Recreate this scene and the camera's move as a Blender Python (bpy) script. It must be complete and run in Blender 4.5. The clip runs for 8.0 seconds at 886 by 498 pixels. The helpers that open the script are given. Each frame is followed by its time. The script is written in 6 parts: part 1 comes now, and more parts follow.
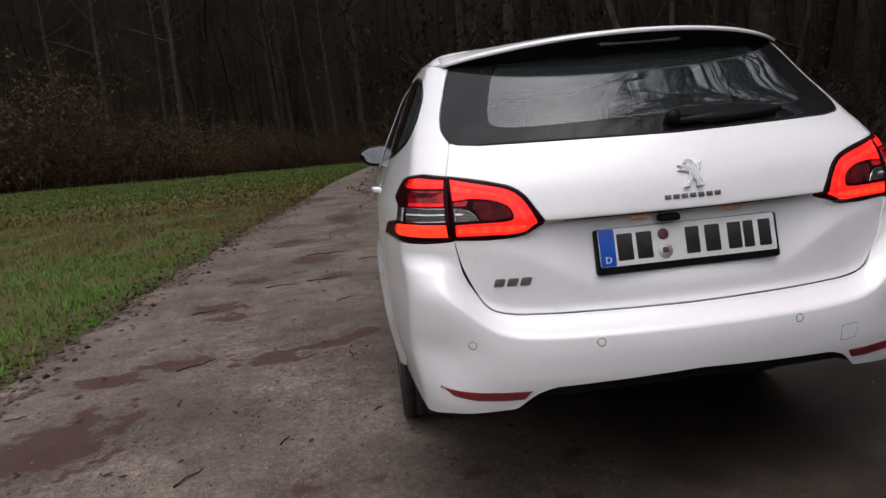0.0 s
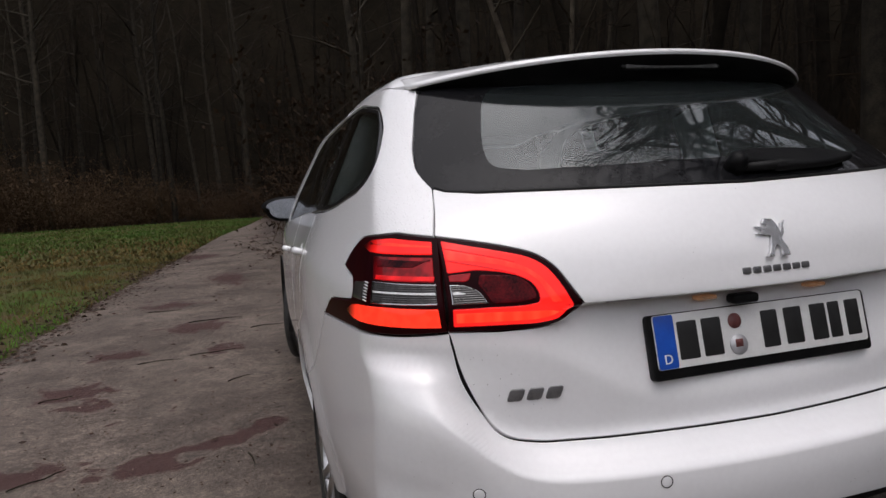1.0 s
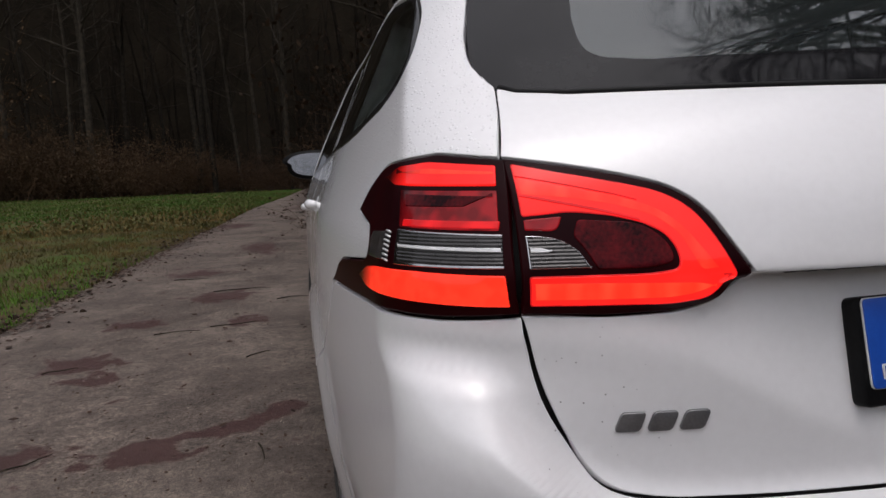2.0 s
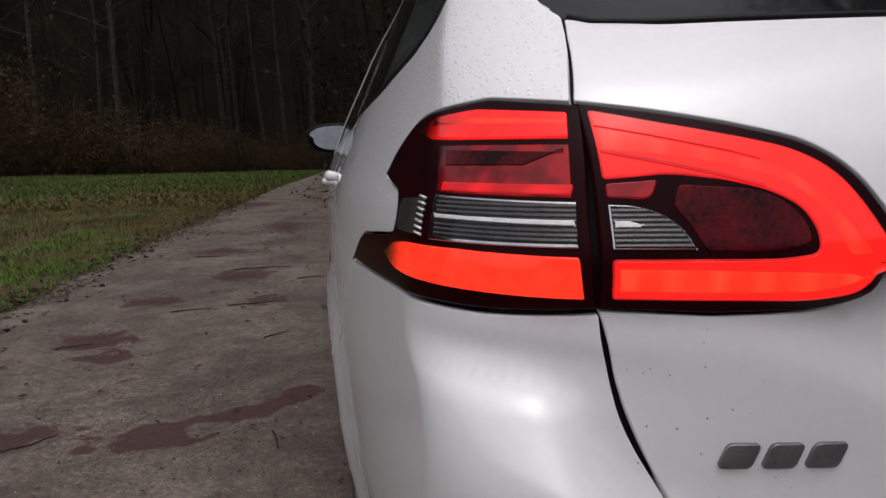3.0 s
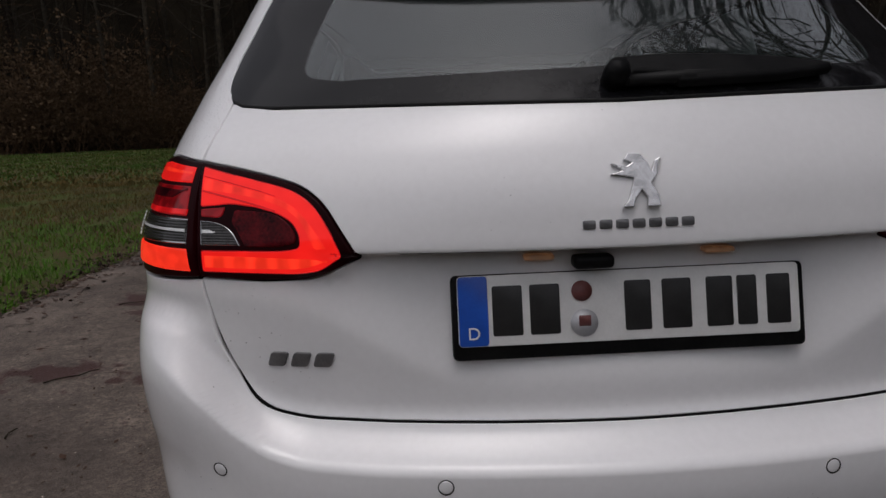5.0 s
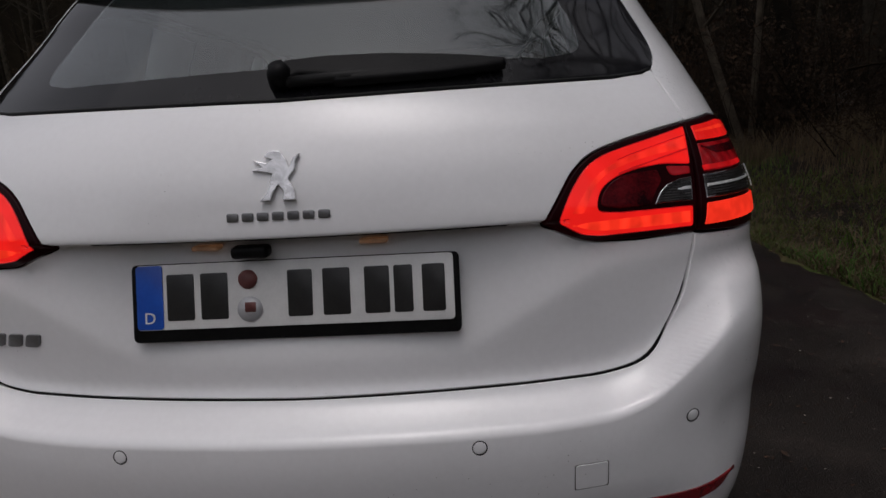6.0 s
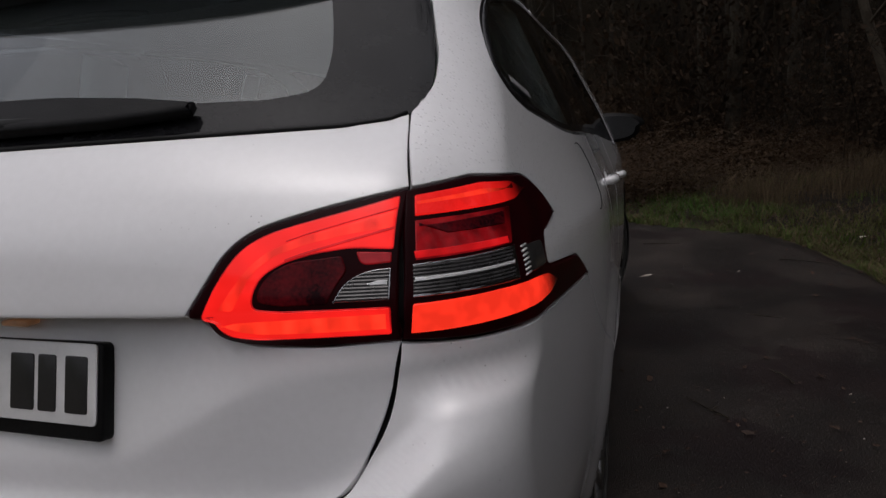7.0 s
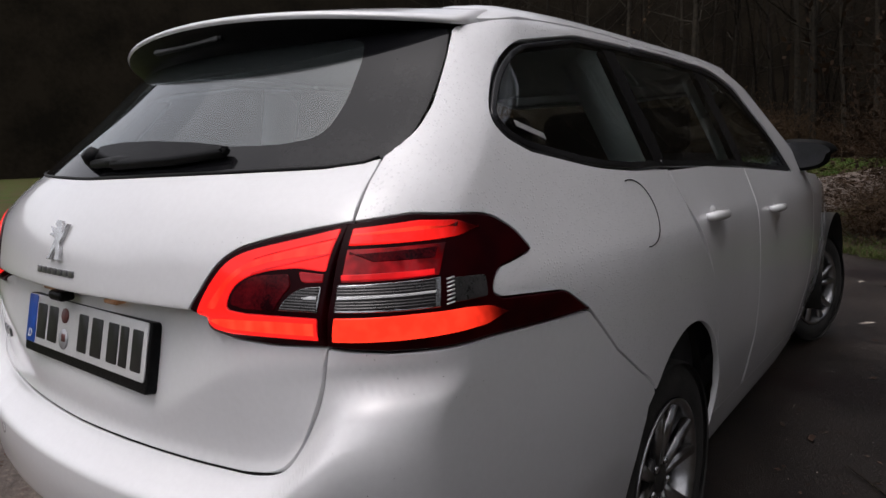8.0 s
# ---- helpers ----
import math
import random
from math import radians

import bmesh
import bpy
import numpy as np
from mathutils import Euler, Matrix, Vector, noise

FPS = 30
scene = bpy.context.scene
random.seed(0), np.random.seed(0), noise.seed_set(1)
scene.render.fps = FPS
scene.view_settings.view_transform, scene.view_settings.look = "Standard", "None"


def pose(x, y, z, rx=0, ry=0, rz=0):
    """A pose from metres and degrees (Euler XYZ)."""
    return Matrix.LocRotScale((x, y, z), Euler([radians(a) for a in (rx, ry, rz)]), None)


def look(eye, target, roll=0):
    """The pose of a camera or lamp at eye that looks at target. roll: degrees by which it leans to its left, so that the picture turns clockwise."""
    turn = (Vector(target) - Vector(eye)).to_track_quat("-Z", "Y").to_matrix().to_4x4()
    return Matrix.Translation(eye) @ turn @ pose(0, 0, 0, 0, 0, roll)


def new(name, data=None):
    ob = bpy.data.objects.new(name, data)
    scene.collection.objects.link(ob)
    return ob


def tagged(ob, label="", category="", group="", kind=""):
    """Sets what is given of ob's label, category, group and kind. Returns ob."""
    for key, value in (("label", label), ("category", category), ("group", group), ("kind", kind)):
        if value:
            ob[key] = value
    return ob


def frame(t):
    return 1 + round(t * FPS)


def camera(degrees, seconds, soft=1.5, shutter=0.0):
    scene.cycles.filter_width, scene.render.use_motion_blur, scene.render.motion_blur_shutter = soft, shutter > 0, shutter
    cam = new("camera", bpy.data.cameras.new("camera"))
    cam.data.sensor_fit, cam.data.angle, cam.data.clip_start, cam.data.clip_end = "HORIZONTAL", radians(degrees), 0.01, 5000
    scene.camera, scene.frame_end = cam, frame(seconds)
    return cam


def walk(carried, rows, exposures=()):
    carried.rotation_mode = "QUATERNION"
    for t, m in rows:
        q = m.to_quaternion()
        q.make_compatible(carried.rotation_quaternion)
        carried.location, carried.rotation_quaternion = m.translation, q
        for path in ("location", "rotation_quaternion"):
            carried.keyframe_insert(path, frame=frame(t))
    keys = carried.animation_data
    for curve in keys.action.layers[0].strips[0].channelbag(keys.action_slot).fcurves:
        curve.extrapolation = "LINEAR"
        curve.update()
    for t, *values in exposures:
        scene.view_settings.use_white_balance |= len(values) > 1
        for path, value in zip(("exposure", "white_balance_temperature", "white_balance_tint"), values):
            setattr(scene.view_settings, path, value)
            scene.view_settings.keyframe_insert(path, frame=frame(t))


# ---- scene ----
from mathutils.geometry import delaunay_2d_cdt

cam = camera(68.0, 8.0)
PATH = [
    (0, (-0.88, -1.667, 1.1855), (-0.67, 0.293, 0.8465), -5.1),
    (0.5, (-0.947, -1.329, 1.1485), (-0.54, 0.607, 0.8475), -5.4),
    (1, (-0.998, -1.019, 1.1655), (-0.435, 0.89, 0.9765), -3.4),
    (1.5, (-0.948, -0.75, 1.1225), (-0.379, 1.158, 0.9255), -3.3),
    (2, (-0.9, -0.543, 1.0635), (-0.452, 1.39, 0.8105), -2.4),
    (2.2, (-0.891, -0.473, 1.0455), (-0.512, 1.47, 0.7585), -2.3),
    (3.3, (-0.881, -0.362, 1.0295), (-0.499, 1.578, 0.7305), -1.1),
    (3.5, (-0.866, -0.413, 1.0435), (-0.486, 1.528, 0.7435), -2.2),
    (4, (-0.72, -0.573, 1.0665), (-0.313, 1.349, 0.6895), 1.3),
    (4.2, (-0.645, -0.646, 1.0915), (-0.316, 1.286, 0.6935), 0.8),
    (5.3, (-0.151, -0.936, 1.1195), (-0.122, 1.028, 0.7415), -2.2),
    (5.5, (-0.023, -0.96, 1.1115), (-0.027, 1.002, 0.7235), -2.1),
    (6, (0.308, -0.942, 1.1005), (0.188, 1.015, 0.7045), -3.4),
    (6.5, (0.688, -0.742, 1.0735), (0.393, 1.205, 0.7255), -2.4),
    (7, (0.929, -0.569, 1.1415), (0.353, 1.311, 0.7755), -3.0),
    (7.5, (1.209, -0.47, 1.1745), (0.223, 1.229, 0.8025), -1.8),
    (8, (1.363, -0.483, 1.1695), (0.137, 1.069, 0.8735), -2.1),
]
EXPOSURES = [(0, 0.45, 6500, 15), (1.0, 0.25, 6500, 15), (2.0, 0.10, 6500, 15), (3.5, -0.05, 6500, 15), (5.5, -0.60, 6500, 15), (6.5, -0.60, 6500, 15), (7.0, -0.38, 6500, 15), (7.5, -0.05, 6500, 15), (8.0, 0.24, 6500, 15)]
walk(cam, [(t, look(eye, target, roll)) for t, eye, target, roll in PATH], EXPOSURES)
SKY = 0.172

# ---- world and light: an overcast winter day ----
world = bpy.data.worlds.new("overcast_sky")
scene.world = world
world.use_nodes = True
wn, wl = world.node_tree.nodes, world.node_tree.links
sky = wn.new("ShaderNodeTexSky")
sky.sky_type, sky.sun_disc = "NISHITA", False
sky.sun_elevation, sky.sun_rotation = radians(75), radians(187)
sky.dust_density, sky.air_density = 4.0, 1.0
grey = wn.new("ShaderNodeHueSaturation")
grey.inputs["Saturation"].default_value = 0.22
wl.new(sky.outputs[0], grey.inputs["Color"])
wl.new(grey.outputs[0], wn["Background"].inputs[0])
wn["Background"].inputs[1].default_value = SKY

sun = new("sun", bpy.data.lights.new("sun", "SUN"))
sun.data.energy, sun.data.angle, sun.data.color = 0.3, radians(100), (1.0, 0.98, 0.95)
sun.matrix_world = look((0, 0, 30), (1.0, 8, 0))


# ---- materials ----
def material(name, base, rough=0.5, metal=0.0, other=None, scale=8.0, amount=0.5, bump=0.0, bump_scale=60.0, coat=0.0, fine=None, spec=0.5, coords="Object", per_piece=0.0):
    """A surface with colour variation at two scales and fine relief."""
    m = bpy.data.materials.new(name)
    m.use_nodes = True
    n, l = m.node_tree.nodes, m.node_tree.links
    b = n["Principled BSDF"]
    b.inputs["Roughness"].default_value, b.inputs["Metallic"].default_value = rough, metal
    b.inputs["Coat Weight"].default_value, b.inputs["Coat Roughness"].default_value = coat, 0.04
    b.inputs["Specular IOR Level"].default_value = spec
    b.inputs["Base Color"].default_value = (*base, 1)
    tc = n.new("ShaderNodeTexCoord")
    if other is not None:
        big, small = n.new("ShaderNodeTexNoise"), n.new("ShaderNodeTexNoise")
        big.inputs["Scale"].default_value, big.inputs["Detail"].default_value = scale, 5
        small.inputs["Scale"].default_value, small.inputs["Detail"].default_value = (fine or scale * 9), 4
        add, r, mix = n.new("ShaderNodeMath"), n.new("ShaderNodeMapRange"), n.new("ShaderNodeMix")
        add.operation, mix.data_type = "MULTIPLY_ADD", "RGBA"
        add.inputs[1].default_value = 0.45
        for t in (big, small):
            l.new(tc.outputs[coords], t.inputs["Vector"])
        l.new(small.outputs["Fac"], add.inputs[0])
        l.new(big.outputs["Fac"], add.inputs[2])
        r.inputs["From Min"].default_value, r.inputs["From Max"].default_value = 0.55, 0.92
        r.inputs["To Max"].default_value = amount * 2
        l.new(add.outputs[0], r.inputs["Value"])
        l.new(r.outputs[0], mix.inputs["Factor"])
        mix.inputs["A"].default_value, mix.inputs["B"].default_value = (*base, 1), (*other, 1)
        out = mix.outputs["Result"]
        if per_piece:
            info, hs, rr = n.new("ShaderNodeObjectInfo"), n.new("ShaderNodeHueSaturation"), n.new("ShaderNodeMapRange")
            rr.inputs["To Min"].default_value, rr.inputs["To Max"].default_value = 1 - per_piece, 1 + per_piece
            l.new(info.outputs["Random"], rr.inputs["Value"])
            l.new(rr.outputs[0], hs.inputs["Value"])
            l.new(out, hs.inputs["Color"])
            out = hs.outputs[0]
        l.new(out, b.inputs["Base Color"])
    if bump:
        t, bm = n.new("ShaderNodeTexNoise"), n.new("ShaderNodeBump")
        t.inputs["Scale"].default_value, t.inputs["Detail"].default_value = bump_scale, 6
        l.new(tc.outputs[coords], t.inputs["Vector"])
        bm.inputs["Strength"].default_value, bm.inputs["Distance"].default_value = bump, 0.01
        l.new(t.outputs["Fac"], bm.inputs["Height"])
        l.new(bm.outputs[0], b.inputs["Normal"])
    return m


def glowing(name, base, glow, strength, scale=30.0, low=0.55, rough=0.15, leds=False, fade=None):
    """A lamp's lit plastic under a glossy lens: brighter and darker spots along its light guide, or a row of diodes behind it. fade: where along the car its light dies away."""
    m = material(name, base, rough, coat=0.2, spec=0.2)
    n, l = m.node_tree.nodes, m.node_tree.links
    b = n["Principled BSDF"]
    tc, t, r = n.new("ShaderNodeTexCoord"), n.new("ShaderNodeTexNoise"), n.new("ShaderNodeMapRange")
    t.inputs["Scale"].default_value, t.inputs["Detail"].default_value = scale, 1
    r.inputs["From Min"].default_value, r.inputs["From Max"].default_value = 0.40, 0.62
    r.inputs["To Min"].default_value, r.inputs["To Max"].default_value = strength * low, strength
    l.new(tc.outputs["Object"], t.inputs["Vector"])
    l.new(t.outputs["Fac"], r.inputs["Value"])
    out = r.outputs[0]
    if leds:
        w, wr, mul = n.new("ShaderNodeTexWave"), n.new("ShaderNodeMapRange"), n.new("ShaderNodeMath")
        w.bands_direction, w.inputs["Scale"].default_value, w.inputs["Distortion"].default_value, mul.operation = "X", 9.2, 0.6, "MULTIPLY"
        wr.inputs["From Min"].default_value = 0.3
        wr.inputs["To Min"].default_value, wr.inputs["To Max"].default_value = 0.80, 1.25
        l.new(tc.outputs["Object"], w.inputs["Vector"])
        l.new(w.outputs["Fac"], wr.inputs["Value"])
        l.new(wr.outputs[0], mul.inputs[0])
        l.new(out, mul.inputs[1])
        out = mul.outputs[0]
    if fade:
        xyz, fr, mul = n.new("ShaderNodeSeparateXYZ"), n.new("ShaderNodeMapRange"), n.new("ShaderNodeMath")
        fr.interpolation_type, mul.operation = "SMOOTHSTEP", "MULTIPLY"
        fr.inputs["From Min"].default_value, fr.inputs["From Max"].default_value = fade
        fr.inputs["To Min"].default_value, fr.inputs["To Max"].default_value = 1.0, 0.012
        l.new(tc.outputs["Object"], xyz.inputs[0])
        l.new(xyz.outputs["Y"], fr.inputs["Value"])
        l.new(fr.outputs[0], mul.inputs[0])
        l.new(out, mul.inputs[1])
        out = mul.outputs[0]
    l.new(out, b.inputs["Emission Strength"])
    b.inputs["Emission Color"].default_value = (*glow, 1)
    return m


def glazing(name, tint, rough=0.0):
    m = bpy.data.materials.new(name)
    m.use_nodes = True
    b = m.node_tree.nodes["Principled BSDF"]
    b.inputs["Base Color"].default_value = (*tint, 1)
    b.inputs["Transmission Weight"].default_value = 1
    b.inputs["Roughness"].default_value, b.inputs["IOR"].default_value = rough, 1.5
    return m


PAINT = material("white_car_paint", (.80, .80, .81), 0.32, other=(.73, .73, .735), scale=2.5, amount=0.35, coat=1.0, fine=90)
# sparse specks of road dirt on the paint
pn_, pl_ = PAINT.node_tree.nodes, PAINT.node_tree.links
speck, speck_r, patch, patch_r, both_, dirt = pn_.new("ShaderNodeTexVoronoi"), pn_.new("ShaderNodeMapRange"), pn_.new("ShaderNodeTexNoise"), pn_.new("ShaderNodeMapRange"), pn_.new("ShaderNodeMath"), pn_.new("ShaderNodeMix")
where = pn_.new("ShaderNodeTexCoord")
speck.inputs["Scale"].default_value, patch.inputs["Scale"].default_value = 75, 5
for q in (speck, patch):
    pl_.new(where.outputs["Object"], q.inputs["Vector"])
speck_r.inputs["From Min"].default_value, speck_r.inputs["From Max"].default_value = 0.10, 0.05
patch_r.inputs["From Min"].default_value, patch_r.inputs["From Max"].default_value = 0.56, 0.72
pl_.new(speck.outputs["Distance"], speck_r.inputs["Value"])
pl_.new(patch.outputs["Fac"], patch_r.inputs["Value"])
both_.operation, dirt.data_type = "MULTIPLY", "RGBA"
pl_.new(speck_r.outputs[0], both_.inputs[0])
pl_.new(patch_r.outputs[0], both_.inputs[1])
pl_.new(both_.outputs[0], dirt.inputs["Factor"])
pl_.new(pn_["Principled BSDF"].inputs["Base Color"].links[0].from_socket, dirt.inputs["A"])
dirt.inputs["B"].default_value = (.16, .15, .14, 1)
pl_.new(dirt.outputs["Result"], pn_["Principled BSDF"].inputs["Base Color"])
# the same paint, beaded with rain
PAINT_WET = PAINT.copy()
PAINT_WET.name = "white_car_paint_beaded_with_rain"
qn, ql = PAINT_WET.node_tree.nodes, PAINT_WET.node_tree.links
drop, drop_r, drop_b, drop_c = qn.new("ShaderNodeTexVoronoi"), qn.new("ShaderNodeMapRange"), qn.new("ShaderNodeBump"), qn.new("ShaderNodeTexCoord")
drop.inputs["Scale"].default_value = 130
ql.new(drop_c.outputs["Object"], drop.inputs["Vector"])
drop_r.inputs["From Min"].default_value, drop_r.inputs["From Max"].default_value = 0.32, 0.10
ql.new(drop.outputs["Distance"], drop_r.inputs["Value"])
drop_b.inputs["Strength"].default_value, drop_b.inputs["Distance"].default_value = 0.40, 0.002
ql.new(drop_r.outputs[0], drop_b.inputs["Height"])
ql.new(drop_b.outputs[0], qn["Principled BSDF"].inputs["Normal"])
ql.new(drop_b.outputs[0], qn["Principled BSDF"].inputs["Coat Normal"])
BLACK_GLOSS = material("gloss_black", (.010, .010, .011), 0.12, spec=.4, other=(.02, .02, .021), scale=6)
BLACK_PLASTIC = material("black_plastic", (.004, .004, .0045), 0.42, other=(.009, .009, .009), scale=14, bump=0.10, bump_scale=420, spec=.10)
RUBBER = material("tyre_rubber", (.016, .016, .016), 0.75, other=(.04, .038, .034), scale=10, bump=0.2, bump_scale=200)
SEAL = material("rubber_seal", (.006, .006, .006), 0.5, other=(.012, .012, .012), scale=20, spec=.15)
FRIT = material("black_glass_border", (.005, .005, .006), 0.05, spec=.20, other=(.014, .014, .015), scale=9)
CHROME = material("bright_metal", (.62, .62, .63), 0.16, 1.0, other=(.45, .45, .46), scale=20)
EMBLEM = material("satin_bright_metal", (.66, .66, .67), 0.24, 0.85, other=(.46, .46, .47), scale=60, coat=.4)
BRAKE_LENS = material("clear_brake_lens", (.060, .060, .060), 0.5, other=(.022, .022, .022), scale=60, spec=.2)
BADGE = material("satin_metal", (.20, .20, .205), 0.28, 0.6, other=(.13, .13, .135), scale=40)
ALLOY = material("machined_alloy", (.55, .55, .56), 0.30, 1.0, other=(.40, .39, .38), scale=18, bump=0.05, bump_scale=300)
ALLOY_DARK = material("dark_alloy", (.06, .06, .063), 0.35, 0.6, other=(.09, .085, .08), scale=22)
LIT_RED = glowing("lit_red_guide", (.10, .003, .003), (1.0, .016, .011), 1.25, 30, .85)
LIT_MID = glowing("lit_red_guide_core", (.10, .003, .003), (1.0, .027, .013), 1.45, 55, .75, leds=True)
LIT_HOT = glowing("lit_orange_red_guide", (.12, .006, .003), (1.0, .034, .013), 1.6, 50, .80, leds=True)
LIT_RIB = glowing("lit_guide_rib", (.10, .003, .003), (1.0, .012, .014), 0.72, 30, .8)
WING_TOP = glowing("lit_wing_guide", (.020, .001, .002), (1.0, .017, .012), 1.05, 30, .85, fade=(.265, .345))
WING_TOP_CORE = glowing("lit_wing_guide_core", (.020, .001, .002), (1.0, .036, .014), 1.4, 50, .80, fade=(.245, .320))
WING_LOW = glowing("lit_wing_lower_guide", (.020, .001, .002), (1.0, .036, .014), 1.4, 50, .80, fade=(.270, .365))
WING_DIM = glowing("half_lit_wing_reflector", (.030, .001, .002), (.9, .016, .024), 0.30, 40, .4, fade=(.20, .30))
LIT_DIM = glowing("half_lit_guide", (.12, .004, .005), (1.0, .012, .014), 0.75, 30, .6)
LAMP_TIP = material("smoked_clear_plastic", (.075, .072, .072), 0.12, 0.2, coat=1.0, other=(.04, .04, .04), scale=30)
DIM_RED = glowing("dim_red_reflector", (.20, .006, .010), (.9, .02, .03), 0.22, 40, .3)
DARK_RED = glowing("dark_red_lens", (.010, .0010, .0020), (.8, .008, .016), 0.005, 18, .3, .12)
DARK_RED.node_tree.nodes["Principled BSDF"].inputs["Coat Weight"].default_value = 0.0
DARK_RED.node_tree.nodes["Principled BSDF"].inputs["Roughness"].default_value = 0.35
DARK_RED.node_tree.nodes["Principled BSDF"].inputs["Specular IOR Level"].default_value = 0.06
# red blotches in the colour stand in for the well's dim glow
SMOKED_GLOW = material("smoked_well_painted_glow", (.012, .0015, .003), 0.14, other=(.16, .006, .010), scale=26, amount=.35, spec=.10)
LAMP_CLEAR = material("clear_lamp_lens", (.040, .038, .038), 0.22, 0.3, coat=.25, other=(.018, .017, .017), scale=50)
# fine level ribs moulded into the clear lens
cn_, cl_ = LAMP_CLEAR.node_tree.nodes, LAMP_CLEAR.node_tree.links
rib_c, rib_w, rib_b = cn_.new("ShaderNodeTexCoord"), cn_.new("ShaderNodeTexWave"), cn_.new("ShaderNodeBump")
rib_w.bands_direction, rib_w.inputs["Scale"].default_value, rib_w.inputs["Distortion"].default_value = "Z", 78, 0.4
rib_b.inputs["Strength"].default_value, rib_b.inputs["Distance"].default_value = 0.55, 0.002
cl_.new(rib_c.outputs["Object"], rib_w.inputs["Vector"])
cl_.new(rib_w.outputs["Fac"], rib_b.inputs["Height"])
cl_.new(rib_b.outputs[0], cn_["Principled BSDF"].inputs["Normal"])
# near-white colour stands in for the sky reflected in the lamp blades
SKY_WHITENED = material("sky_whitened_reflector", (.86, .86, .86), 0.30, 0.25, other=(.60, .60, .60), scale=45, coat=.4)
REFLECTOR_RED = material("red_reflector", (.22, .006, .012), 0.2, coat=1.0, other=(.12, .004, .008), scale=60)
GLASS = glazing("tinted_glass", (.66, .72, .71))
# teal rear pane, faintly diffuse, with a raised IOR
GLASS_REAR = glazing("greyed_rear_glass", (.36, .42, .43))
GLASS_REAR.node_tree.nodes["Principled BSDF"].inputs["Transmission Weight"].default_value = 0.965
GLASS_REAR.node_tree.nodes["Principled BSDF"].inputs["IOR"].default_value = 1.65
MIRROR = material("mirror_glass", (.24, .25, .27), 0.22, 1.0, other=(.19, .20, .21), scale=30)
TRIM_DARK = material("dark_cabin_trim", (.030, .030, .032), 0.8, other=(.05, .05, .052), scale=15, bump=.2, bump_scale=300)
TRIM_LIGHT = material("light_grey_cabin_trim", (.58, .60, .60), 0.7, other=(.50, .52, .52), scale=12)
SEAT_CLOTH = material("dark_seat_cloth", (.035, .036, .040), 0.9, other=(.06, .06, .065), scale=20, bump=.4, bump_scale=500)
PLATE_WHITE = material("plate_white", (.74, .74, .73), 0.35, other=(.66, .66, .65), scale=30, coat=.3)
PLATE_BLUE = material("plate_blue", (.012, .09, .48), 0.35, other=(.01, .07, .40), scale=30)
PLATE_INK = material("plate_black", (.012, .012, .012), 0.4, other=(.02, .02, .02), scale=30)
SEAL_RED = material("brown_red_sticker", (.16, .05, .045), 0.5, other=(.12, .04, .04), scale=60)
SEAL_SILVER = material("silver_sticker", (.50, .51, .53), 0.35, 0.3, other=(.40, .40, .42), scale=60)
LAMP_WARM = glowing("warm_plate_lamp", (.22, .17, .13), (1.0, .45, .18), 0.09, 60, .5)
UNDERSIDE = material("underbody", (.006, .006, .006), 0.85, other=(.03, .027, .024), scale=8)
STICKER_WHITE = material("white_sticker", (.36, .36, .36), 0.5, other=(.22, .22, .22), scale=90)


# ---- building helpers ----
def mesh_object(name, mesh, mat, parent=None, label=""):
    ob = new(name, mesh)
    if mat is not None and not mesh.materials:
        mesh.materials.append(mat)
    ob.parent = parent
    if label:
        ob["label"] = label
    return ob


def part(name, bm, mat, parent, label="", smooth=True):
    mesh = bpy.data.meshes.new(name)
    bm.normal_update()
    bm.to_mesh(mesh)
    bm.free()
    mesh.polygons.foreach_set("use_smooth", [smooth] * len(mesh.polygons))
    return mesh_object(name, mesh, mat, parent, label)


def box(size, at=(0, 0, 0), bevel=0.004, segments=2, turn=(0, 0, 0), bm=None):
    """A block with rounded edges."""
    b = bmesh.new()
    bmesh.ops.create_cube(b, size=1.0)
    bmesh.ops.scale(b, vec=size, verts=b.verts)
    if bevel:
        bmesh.ops.bevel(b, geom=b.edges[:], offset=min(bevel, min(size) * .45), segments=segments, profile=.5, affect="EDGES")
    bmesh.ops.transform(b, matrix=pose(*at, *turn), verts=b.verts)
    return joined(bm, b)


def joined(bm, b):
    if bm is None:
        return b
    mesh = bpy.data.meshes.new("joining")
    b.to_mesh(mesh)
    b.free()
    bm.from_mesh(mesh)
    bpy.data.meshes.remove(mesh)
    return bm


def lathe(profile, segments=48, bm=None, m=None, closed=True):
    """Turns a profile of (radius, x) round the x axis."""
    b = bmesh.new()
    rings = []
    for i in range(segments):
        a = 2 * math.pi * i / segments
        rings.append([b.verts.new((x, r * math.cos(a), r * math.sin(a))) for r, x in profile])
    k = len(profile)
    for i in range(segments):
        p, q = rings[i], rings[(i + 1) % segments]
        for j in range(k if closed else k - 1):
            b.faces.new((p[j], p[(j + 1) % k], q[(j + 1) % k], q[j]))
    bmesh.ops.recalc_face_normals(b, faces=b.faces)
    if m is not None:
        bmesh.ops.transform(b, matrix=m, verts=b.verts)
    return joined(bm, b)


